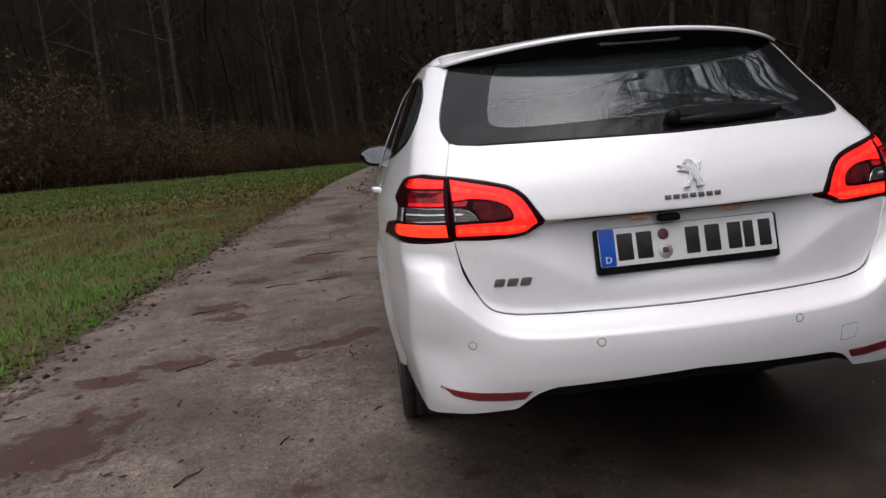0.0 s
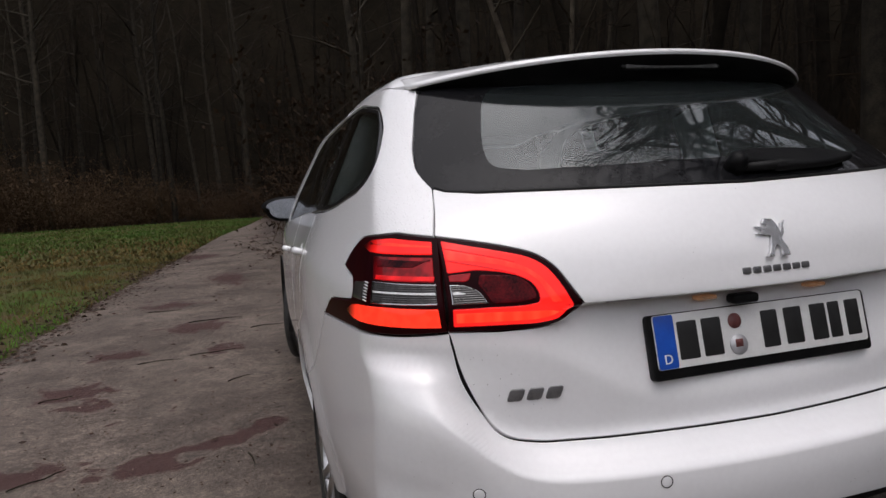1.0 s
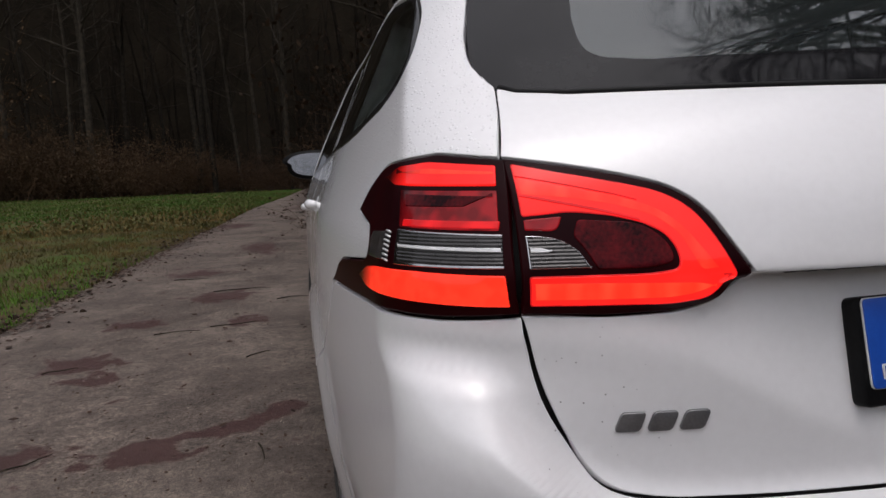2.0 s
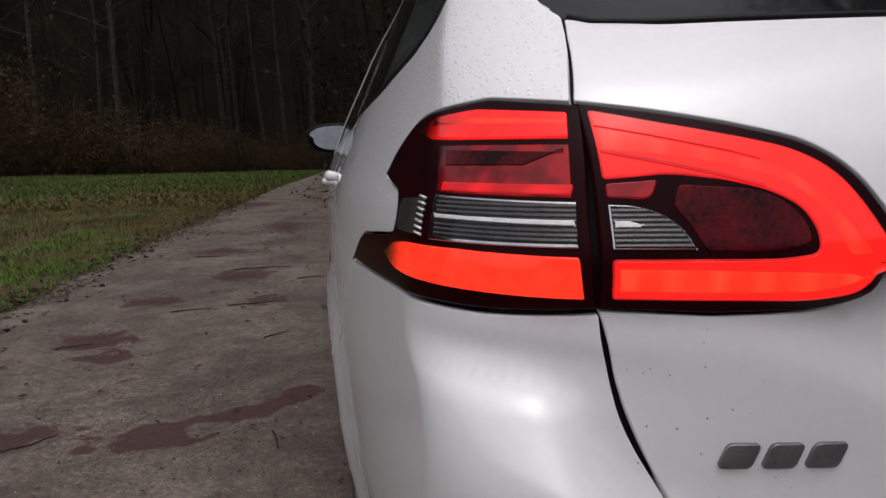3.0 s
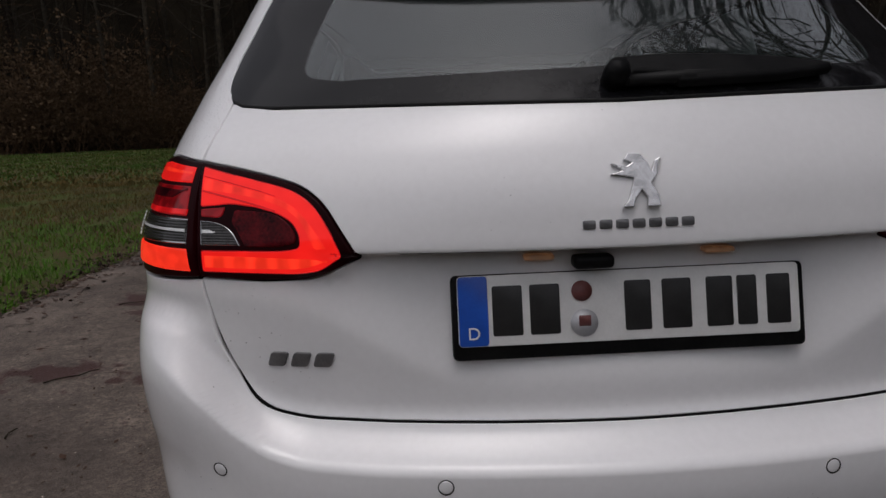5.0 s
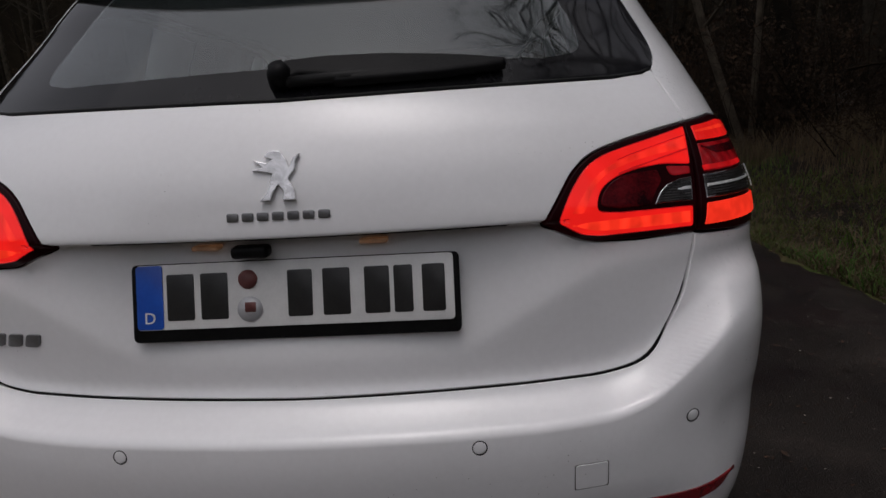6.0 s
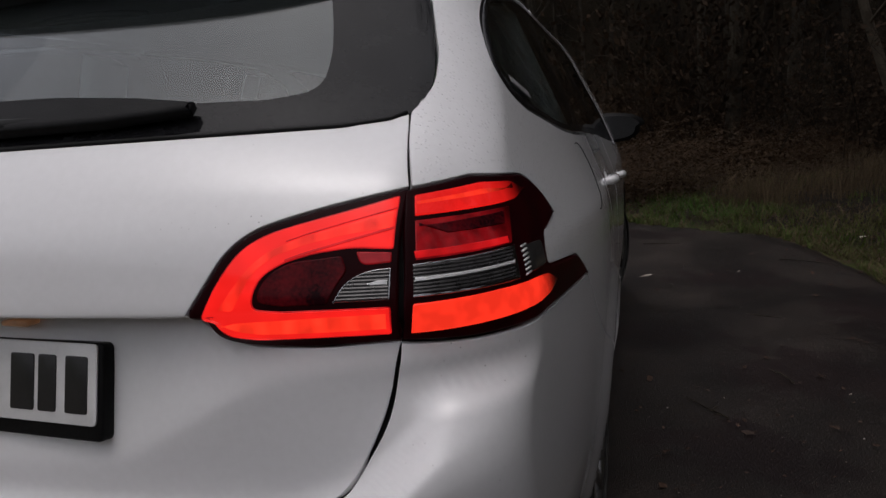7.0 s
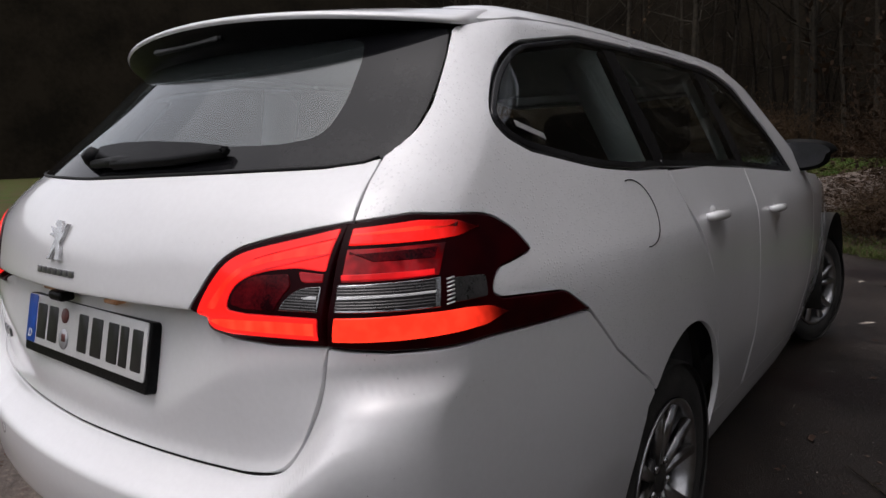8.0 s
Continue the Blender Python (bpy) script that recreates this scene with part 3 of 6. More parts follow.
def gate_light(hand):
    lens = panel("gate_light", "rear", LIGHT_TOP + LIGHT_LOW, DARK_RED, car, off=.003, thick=.02, step=(.007, .005), gap=.002, edge=.003, hand=hand, label="red tail light on the tailgate, lit")
    # the lit C-shaped guide, in one piece
    band = [(.641, 1.060, .004), (.592, 1.048), (.543, 1.037), (.496, 1.025, .03), (.467, 1.008, .03), (.444, .976, .03), (.424, .932, .004), (.433, .922, .006), (.455, .909, .03), (.489, .903), (.642, .905, .004),
            (.642, .937, .004), (.574, .937), (.514, .937, .02), (.485, .941, .012), (.485, .958, .02), (.494, .977, .02), (.517, .991, .03), (.55, 1.000), (.592, 1.005), (.642, 1.001, .004)]
    panel("light_guide", "rear", band, LIT_RED, lens, off=.0044, thick=.005, step=(.006, .005), edge=.001, gap=.0012, hand=hand, label="glowing red C-shaped light guide")
    panel("guide_glow", "rear", band, LIT_DIM, lens, off=.0038, thick=.004, step=(.006, .005), edge=.0006, gap=.0, hand=hand)
    core = [(.641, 1.047, .003), (.592, 1.035), (.543, 1.024), (.503, 1.011, .02), (.478, .993, .02), (.458, .966, .02), (.440, .938, .006), (.464, .935, .008), (.474, .955, .02), (.484, .977, .02), (.507, .996, .02), (.548, 1.009), (.592, 1.017), (.641, 1.022, .003)]
    panel("guide_core", "rear", core, LIT_MID, lens, off=.0050, thick=.003, step=(.006, .005), edge=.003, gap=.001, hand=hand)
    for k, (d0, d1) in enumerate(((.0135, .0155), (.034, .0375))):
        rib = [(.640, 1.060 - d0, .001), (.592, 1.049 - d0), (.543, 1.037 - d0), (.520, 1.030 - d0, .004), (.520, 1.030 - d1, .004), (.543, 1.037 - d1), (.592, 1.049 - d1), (.640, 1.060 - d1, .001)]
        panel("guide_rib", "rear", rib, LIT_RIB, lens, off=.0056, thick=.003, step=(.006, .002), edge=.0004, gap=.0002, hand=hand, r=.001)
    low = [(.640, .908, .004), (.57, .907), (.492, .907, .02), (.465, .911, .02), (.440, .922, .008), (.462, .929, .02), (.50, .930), (.57, .932), (.640, .933, .004)]
    panel("lower_guide", "rear", low, LIT_HOT, lens, off=.0052, thick=.003, step=(.006, .005), edge=.003, hand=hand, label="brightest lower edge of the light guide")
    panel("lamp_well", "rear", [(.586, .998, .006), (.528, .994, .02), (.506, .984, .02), (.491, .966, .02), (.488, .947, .01), (.514, .941), (.571, .941, .004), (.582, .963), (.593, .979, .006)], SMOKED_GLOW, lens, off=.0050, thick=.004, step=(.012, .008), edge=.0015, hand=hand)
    panel("lamp_glow", "rear", [(.642, .999, .004), (.598, 1.002, .006), (.606, .983), (.642, .985, .004)], DIM_RED, lens, off=.0050, thick=.004, step=(.012, .008), edge=.0015, hand=hand)
    rev = [(.641, .944, .002), (.641, .981, .002), (.619, .980, .012), (.600, .974, .012), (.586, .962, .012), (.577, .944, .002)]
    panel("reversing_lamp", "rear", shrunk(rev, 1.05), CHROME, lens, off=.0058, thick=.004, step=(.012, .008), edge=.001, hand=hand, r=.004)
    panel("reversing_lens", "rear", rev, LAMP_CLEAR, lens, off=.0068, thick=.003, step=(.008, .005), edge=.001, hand=hand, r=.004, label="clear reversing lamp lens")
    panel("reflector_blade", "rear", [(.639, .960), (.639, .968), (.626, .968), (.614, .964), (.618, .960)], SKY_WHITENED, lens, off=.0078, thick=.002, step=(.01, .004), edge=.0006, hand=hand, r=.001)


def wing_light(hand):
    lens = panel("wing_light", "wrap", round_corner(WING_LIGHT), DARK_RED, car, off=.003, thick=.02, step=(.014, .010), gap=.002, edge=.003, hand=hand, label="red tail light on the rear wing, lit")
    w = round_corner
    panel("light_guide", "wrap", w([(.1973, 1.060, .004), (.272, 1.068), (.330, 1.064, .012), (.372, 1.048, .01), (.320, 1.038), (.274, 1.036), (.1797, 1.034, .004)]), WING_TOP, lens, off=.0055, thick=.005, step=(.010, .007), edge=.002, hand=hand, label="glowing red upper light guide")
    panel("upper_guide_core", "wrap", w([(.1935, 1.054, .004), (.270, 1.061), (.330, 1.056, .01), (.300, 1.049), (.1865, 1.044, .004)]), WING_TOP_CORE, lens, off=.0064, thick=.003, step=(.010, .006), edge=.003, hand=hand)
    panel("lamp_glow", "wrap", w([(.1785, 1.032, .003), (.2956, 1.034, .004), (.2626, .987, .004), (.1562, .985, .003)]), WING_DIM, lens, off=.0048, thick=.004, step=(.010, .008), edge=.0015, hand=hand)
    panel("lamp_well", "wrap", w([(.1764, 1.025, .003), (.2787, 1.029, .003), (.2654, 1.011, .003), (.1922, 1.011, .003)]), SMOKED_GLOW, lens, off=.0060, thick=.003, step=(.010, .008), edge=.001, hand=hand)
    panel("glow_strip", "wrap", w([(.1603, .998, .003), (.2603, .999, .003), (.2563, .988, .003), (.1570, .987, .003)]), LIT_DIM, lens, off=.0058, thick=.003, step=(.010, .008), edge=.001, hand=hand)
    panel("lower_guide", "wrap", w([(.1393, .940, .004), (.2145, .941), (.290, .939, .02), (.345, .932, .012), (.385, .914, .012), (.330, .903), (.265, .904), (.1864, .904), (.1373, .904, .004)]), WING_LOW, lens, off=.0062, thick=.005, step=(.010, .006), edge=.002, hand=hand, label="glowing orange-red lower light guide")
    panel("reversing_lamp", "wrap", w([(.1404, .944, .002), (.1540, .984, .002), (.2647, .987, .002), (.2484, .943, .002)]), CHROME, lens, off=.0052, thick=.004, step=(.012, .008), edge=.001, hand=hand, r=.002)
    panel("reversing_lens", "wrap", w([(.1413, .947, .002), (.1532, .982, .002), (.2563, .985, .002), (.2421, .946, .002)]), LAMP_CLEAR, lens, off=.0064, thick=.003, step=(.008, .005), edge=.001, hand=hand, r=.002, label="clear lens with fine ribs")
    panel("reflector_blade", "wrap", w([(.1464, .961), (.1494, .9685), (.2502, .9690), (.2461, .9625)]), SKY_WHITENED, lens, off=.0080, thick=.003, step=(.012, .004), edge=.0008, hand=hand, r=.001)
    panel("lamp_tip", "wrap", w([(.2632, .946), (.2785, .984), (.3500, .979, .01), (.3420, .944, .01)]), LAMP_TIP, lens, off=.005, thick=.004, step=(.012, .008), edge=.001, hand=hand, r=.004, label="smoked clear end of the lamp")
    for k in range(7):
        z = .947 + k * .0055
        p, n = spot("wrap", w([(.2563 + .35 * (z - .947), z)])[0][0], z, .0085, hand)
        q, _ = spot("wrap", w([(.2685 + .35 * (z - .947), z + .002)])[0][0], z + .002, .0085, hand)
        if k == 0:
            ribs = bmesh.new()
        tube([p, q], .0014, 5, ribs)
    part("lens_ribs", ribs, SKY_WHITENED, lens)


for hand in (1, -1):
    gate_light(hand)
    wing_light(hand)

def arch(cy, cz, ry, rz, a0, a1, n=14):
    return [(cy + ry * math.cos(radians(a)), cz + rz * math.sin(radians(a)), .02) for a in np.linspace(a0, a1, n)]


# rear bumper with its black lower edge
BUMP = [(0, .6625), (.37, .6655), (.502, .6695, .04), (.569, .6865, .05), (.605, .741, .05), (.639, .815, .05)]
s_b = lambda x, z: float(x + on_skin("rear", [(x, z)])[0][1] - rear_mid(z))
top_edge = [(s_b(x, z), z, *r) for x, z, *r in BUMP] + round_corner([(.1380, .8895, .003), (.1854, .8845), (.3300, .8815), (.619, .8675), (.72, .765), (*arch(1.085, .40, .315, .337, 135, 190, 7)[0][:2], .001)] + arch(1.085, .40, .315, .337, 135, 190, 7)[1:])
low_edge = [(.99, .350), (.80, .380), (.665, .386, .02), (.60, .392), (.565, .394, .02), (.50, .447, .03), (.44, .464), (0, .484)]
def wrap_flare(q):
    xyz = on_skin("wrap", q)
    d = np.hypot((xyz[:, 1] - 1.085) / .315, (xyz[:, 2] - .40) / .337)
    return .016 * ramp(1.22, 1.02, d)


def crease_rows():
    """Rows of points that follow the bumper's top crease round both corners."""
    s, level = np.meshgrid(np.arange(-1.04, 1.041, .008), np.arange(.580, .700, .0042))
    s, level = s.ravel(), level.ravel()
    low, high = level - .01, level + .17
    for _ in range(16):
        z = (low + high) / 2
        over = shoulder(on_skin("wrap", np.stack([s, z], 1))[:, 0], z) > level
        low, high = np.where(over, low, z), np.where(over, z, high)
    return np.stack([s, z], 1)


def off_crease(q):
    level = shoulder(on_skin("wrap", q)[:, 0], q[:, 1])
    return (level < .578) | (level > .702)


bumper = panel("rear_bumper", "wrap", both(top_edge + low_edge), PAINT, car, step=(.02, .0065), edge=.0015, gap=.0010, bend=wrap_flare, extra=(crease_rows(), off_crease), label="white rear bumper with parking sensors")
panel("lower_valance", "wrap", both([(0, .500), (.44, .480), (.52, .455), (.60, .405), (.66, .39), (.60, .383), (.5, .415), (0, .435)]), BLACK_PLASTIC, car, off=-.020, thick=.05, step=(.04, .03), label="black plastic lower bumper edge")
for hand in (1, -1):
    panel("reflector", "wrap", [(.515, .460, .004), (.60, .459), (.70, .461), (.865, .474, .004), (.80, .445), (.70, .429), (.60, .425), (.54, .428, .008)], REFLECTOR_RED, bumper, off=.003, thick=.006, step=(.02, .006), hand=hand, label="narrow dark red reflector")
    for x, z in ((.287, .593), (.630, .603)):
        p, n = spot("rear", x, z, 0, hand)
        m = Matrix.Translation(p) @ n.to_track_quat("X", "Z").to_matrix().to_4x4()
        part("parking_sensor", lathe([(.0, .0007), (.0090, .0007), (.0103, .0002), (.0105, -.004), (.0, -.004)], 24, m=m, closed=False), PAINT, bumper)
        part("sensor_ring", lathe([(.0105, .0004), (.0122, .0004), (.0122, -.004), (.0108, -.004)], 24, m=m), SEAL, bumper)
tow = [(.434, .546, .006), (.490, .548, .006), (.490, .500, .006), (.434, .497, .006)]
panel("tow_eye_cover", "rear", tow, PAINT, bumper, off=.0012, thick=.004, step=(.015, .012), edge=.001)
panel("cover_gap", "rear", shrunk(tow, 1.05), SEAL, bumper, off=.0003, thick=.003, step=(.02, .02), edge=.0005)


# sides: wings, doors, windows
HUB_REAR, HUB_FRONT, HUB_Z = 1.09, 3.78, .312
DOOR_REAR = [(1.160, 1.102, .01), (1.199, 1.023, .05), (1.341, .830, .08), (1.395, .640, .03), (1.44, .48, .05), (1.577, .345, .01)]


def flare(cy, ry, rz):
    def lift(q):
        d = np.hypot((q[:, 0] - cy) / ry, (q[:, 1] - .40) / rz)
        return .010 * ramp(1.22, 1.02, d)
    return lift


def rear_wing(hand):
    shut_y = lambda x, z: (float(on_skin("rear", [(x, z)])[0][1]), z)
    up = [(*shut_y(.651, 1.070), .004), (*shut_y(.6195, 1.165, ), .004), (*shut_y(.637, 1.205), .02), (*shut_y(.628, 1.25),), (*shut_y(.594, 1.345),), (*shut_y(.570, 1.405), .01)]
    roofline = [(.66, 1.424), (.80, 1.437), (1.00, 1.4425), (1.275, 1.4425, .004)]
    window = [(1.20, 1.423), (.93, 1.418), (.665, 1.379, .05), (.575, 1.324, .06), (.498, 1.232, .08), (.518, 1.190, .05), (.58, 1.163), (.80, 1.122, .10), (.96, 1.110), (1.160, 1.105)]
    pts = up + roofline + [(1.272, 1.422, .004)] + window + DOOR_REAR[:4] + [(1.435, .48), (1.52, .36), (1.43, .33, .01)] + arch(1.085, .40, .315, .337, -12, 134, 18)[:-1] + [(*arch(1.085, .40, .315, .337, -12, 134, 18)[-1][:2], .001), (.722, .767), (.621, .871, .004)] + [(p[0], p[1], *p[2:]) for p in WING_LIGHT[12:5:-1]] + [WING_LIGHT[k] for k in (5, 4, 3)]
    return panel("rear_wing", "wrap", round_corner(pts), PAINT_WET, car, step=(.022, .012), edge=.0012, gap=.0010, hand=hand, bend=wrap_flare, label="white rear wing beaded with rain")


QUARTER = [(1.060, 1.402), (.93, 1.399), (.680, 1.362, .05), (.596, 1.314, .05), (.522, 1.232, .07), (.542, 1.205, .04), (.59, 1.184), (.80, 1.143, .10), (.96, 1.132), (1.090, 1.130, .01)]
REAR_DOOR_WIN = [(1.135, 1.402), (1.175, 1.130, .01), (1.50, 1.118), (1.84, 1.104, .01), (1.80, 1.398, .02), (1.5, 1.408)]
FRONT_DOOR_WIN = [(1.900, 1.394, .02), (1.935, 1.100, .01), (2.50, 1.058, .01), (2.37, 1.19), (2.16, 1.338, .05), (2.02, 1.385, .05)]


def side_windows(hand):
    # the black surround, pierced for three panes
    rail = panel("window_trim", "side", [(1.139, 1.110), (.96, 1.114), (.80, 1.126, .10), (.58, 1.167), (.523, 1.194, .05), (.504, 1.232, .08), (.580, 1.322, .06), (.670, 1.375, .05), (.93, 1.414), (1.265, 1.420), (1.262, 1.405),
                                                 (.93, 1.399), (.680, 1.362, .05), (.596, 1.314, .05), (.522, 1.232, .07), (.542, 1.205, .04), (.59, 1.184), (.80, 1.143, .10), (.96, 1.132), (1.139, 1.130)], BLACK_GLOSS, car, off=-.001, thick=.02, step=(.02, .008), edge=.003, hand=hand, label="black window surround")
    panel("pillar", "side", [(1.060, 1.404), (1.090, 1.128), (1.175, 1.126), (1.135, 1.404)], BLACK_GLOSS, rail, off=-.004, thick=.02, step=(.03, .03), edge=.002, hand=hand)
    panel("pillar", "side", [(1.800, 1.404), (1.840, 1.100), (1.935, 1.096), (1.900, 1.404)], BLACK_GLOSS, rail, off=-.004, thick=.02, step=(.03, .03), edge=.002, hand=hand)
    panel("waist_trim", "side", [(1.139, 1.110), (1.139, 1.131), (1.8, 1.108), (2.56, 1.055), (2.62, 1.035), (2.52, 1.035), (1.8, 1.086)], BLACK_GLOSS, rail, off=-.001, thick=.02, step=(.05, .01), edge=.002, hand=hand)
    panel("roof_trim", "side", [(1.262, 1.402), (1.262, 1.421), (1.6, 1.424), (1.98, 1.413, .08), (2.19, 1.362, .05), (2.41, 1.202), (2.62, 1.037), (2.50, 1.056), (2.37, 1.19), (2.16, 1.338, .05), (2.02, 1.387, .05), (1.8, 1.400), (1.5, 1.408)], BLACK_GLOSS, rail, off=-.001, thick=.02, step=(.03, .012), edge=.002, hand=hand)
    for nm, poly in (("quarter_window", QUARTER), ("rear_door_window", REAR_DOOR_WIN), ("front_door_window", FRONT_DOOR_WIN)):
        panel(nm, "side", poly, GLASS, rail, off=-.004, thick=.004, step=(.06, .04), edge=.0005, gap=-.006, hand=hand, solid=True, label="dark tinted side window")


def handle(y, z, hand, door):
    p, n = spot("side", y, z, 0, hand)
    cup = bmesh.new()
    bmesh.ops.create_uvsphere(cup, u_segments=20, v_segments=10, radius=1)
    bmesh.ops.transform(cup, matrix=Matrix.Translation(p - n * .0166) @ pose(0, 0, 0, 3) @ Matrix.Diagonal((.018, .065, .034, 1)), verts=cup.verts)
    part("handle_cup", cup, PAINT, door, "recess behind the handle")
    g = tube([p + Vector((hand * .000, -.074, .003)), p + Vector((hand * .014, -.064, .004)), p + Vector((hand * .020, -.03, .004)), p + Vector((hand * .020, .034, .002)), p + Vector((hand * .014, .060, -.002)), p + Vector((hand * .0, .070, -.004))],
             [.009, .0125, .0145, .0145, .0125, .009], 12)
    part("handle", g, PAINT, door, "white door handle")


def doors(hand):
    d = panel("rear_door", "side", DOOR_REAR + [(1.86, .325, .01), (1.90, .60), (1.895, 1.078, .01), (1.5, 1.100)], PAINT, car, step=(.035, .014), edge=.002, hand=hand, label="white rear door")
    handle(1.405, .965, hand, d)
    d = panel("front_door", "side", [(1.90, .325, .01), (2.78, .305, .03), (2.93, .60, .05), (2.95, .90, .03), (2.85, 1.020, .01), (2.56, 1.034), (1.90, 1.078, .01)], PAINT, car, step=(.035, .014), edge=.002, hand=hand, label="white front door")
    handle(2.13, .920, hand, d)
    panel("sill", "side", [(1.40, .33), (1.55, .338), (1.90, .318), (2.80, .298), (3.25, .29), (3.25, .19), (1.37, .20)], PAINT, car, off=-.004, step=(.05, .03), hand=hand, label="white sill below the doors")
    panel("front_wing", "side", [(2.86, 1.020), (2.955, .90), (2.935, .60), (2.80, .31, .02), (3.30, .29)] + arch(HUB_FRONT, .40, .345, .345, 195, 15, 16)[1:] + [(4.25, .50), (4.28, .72, .03), (3.9, .86), (3.3, .985)], PAINT, car, step=(.04, .02), hand=hand, label="white front wing",
          bend=flare(HUB_FRONT, .345, .345))
    # fuel flap, drawn by its round gap
    if hand > 0:
        c, gap = (.905, 1.020), bmesh.new()
        ring = [Vector(spot("side", c[0] + .086 * math.cos(a), c[1] + .072 * math.sin(a), .0006, hand)[0]) for a in np.linspace(-1.7, 1.8, 40)]
        part("fuel_flap_gap", tube(ring, .0012, 6, gap), SEAL, wing_right, "thin curved gap of the fuel flap")


wing_right = rear_wing(1)
rear_wing(-1)
for hand in (1, -1):
    side_windows(hand)
    doors(hand)
panel("window_sticker", "side", [(.560, 1.208), (.560, 1.223), (.640, 1.196), (.640, 1.181)], STICKER_WHITE, car, off=.001, thick=.002, step=(.03, .02), edge=.0005, r=.003, label="small white sticker in the quarter window corner")

# the nose, which the camera hardly sees
panel("bonnet", "front", both([(0, 1.005), (.55, .985, .05), (.66, .90), (.70, .76, .03), (.45, .72), (0, .72)]), PAINT, car, step=(.06, .012), label="white bonnet")
panel("windscreen", "front", both([(0, 1.40), (.52, 1.385, .03), (.70, 1.06, .03), (.66, 1.02), (0, 1.025)]), GLASS, car, step=(.06, .03), thick=.005, solid=True)
panel("front_bumper", "front", both([(0, .71), (.45, .71), (.70, .70), (.74, .60), (.72, .30), (.5, .22), (0, .20)]), PAINT, car, step=(.06, .03), label="white front bumper")
panel("grille", "front", both([(0, .62), (.35, .62), (.42, .50), (.30, .44), (0, .44)]), BLACK_PLASTIC, car, off=.006, step=(.06, .03))
for hand in (1, -1):
    panel("headlamp", "front", [(.46, .715), (.70, .735), (.72, .66), (.48, .655)], LAMP_CLEAR, car, off=.006, step=(.03, .02), hand=hand)
    panel("windscreen_pillar", "side", [(2.60, 1.020), (2.95, 1.000), (2.50, 1.33), (2.20, 1.424), (1.95, 1.4405), (1.60, 1.4425), (1.275, 1.4425), (1.275, 1.424), (1.6, 1.428), (1.98, 1.417, .08), (2.195, 1.366, .05), (2.42, 1.205)], PAINT, car, off=.001, step=(.05, .012), hand=hand)


def mirror(hand):
    base = Vector((hand * .69, 2.80, 1.045))
    b = bmesh.new()
    bmesh.ops.create_uvsphere(b, u_segments=28, v_segments=18, radius=1)
    for v in b.verts:
        x, y, z = v.co
        v.co = Vector((hand * (x * .105 + (.018 if z > 0 else -.012) * x), y * (.075 if y > 0 else .010), z * (.066 if z > 0 else .062) * (1 - .12 * x)))
    c = Vector((hand * .795, 2.766, 1.094))
    inward = Matrix.Translation(c) @ pose(0, 0, 0, 0, 0, 6 * hand) @ pose(0, 0, 0, 0 if hand > 0 else -9) @ Matrix.Translation(-c)
    bmesh.ops.transform(b, matrix=inward @ Matrix.Translation((hand * .795, 2.785, 1.095)), verts=b.verts)
    shell = part("door_mirror", b, PAINT, car, "white door mirror with a dark rim")
    rim = bmesh.new()
    ring = []
    for a in np.linspace(0, 2 * math.pi, 33)[:-1]:
        cx, cz = math.copysign(abs(math.cos(a)) ** .75, math.cos(a)), math.copysign(abs(math.sin(a)) ** .75, math.sin(a))
        ring.append((hand * (.795 + .116 * cx + .016 * cx * (1 if cz > 0 else -.6)), 2.766, 1.094 + .069 * cz * (1 - .12 * cx)))
    vs = [rim.verts.new(p) for p in ring]
    ve = [rim.verts.new((p[0], 2.795, p[2])) for p in ring]
    f = rim.faces.new(vs)
    for i in range(len(vs)):
        j = (i + 1) % len(vs)
        rim.faces.new((vs[i], ve[i], ve[j], vs[j]))
    bmesh.ops.recalc_face_normals(rim, faces=rim.faces)
    bmesh.ops.transform(rim, matrix=inward, verts=rim.verts)
    part("mirror_rim", rim, BLACK_PLASTIC, shell)
    gl = bmesh.new()
    gv = [gl.verts.new(c + (Vector(p) - c) * .80 + Vector((0, -.003, 0))) for p in ring]
    gf = gl.faces.new(gv)
    gf.normal_update()
    if gf.normal.y > 0:
        gf.normal_flip()
    ex = bmesh.ops.extrude_face_region(gl, geom=[gf])
    bmesh.ops.translate(gl, vec=(0, -.002, 0), verts=[v for v in ex["geom"] if isinstance(v, bmesh.types.BMVert)])
    bmesh.ops.transform(gl, matrix=inward, verts=gl.verts)
    part("mirror_glass", gl, MIRROR, shell, smooth=False)
    part("mirror_foot", tube([base + Vector((-hand * .02, .02, -.01)), base + Vector((hand * .04, .01, .0)), base + Vector((hand * .085, 0, .025))], [.034, .026, .022], 10), BLACK_PLASTIC, shell)


mirror(1)
mirror(-1)


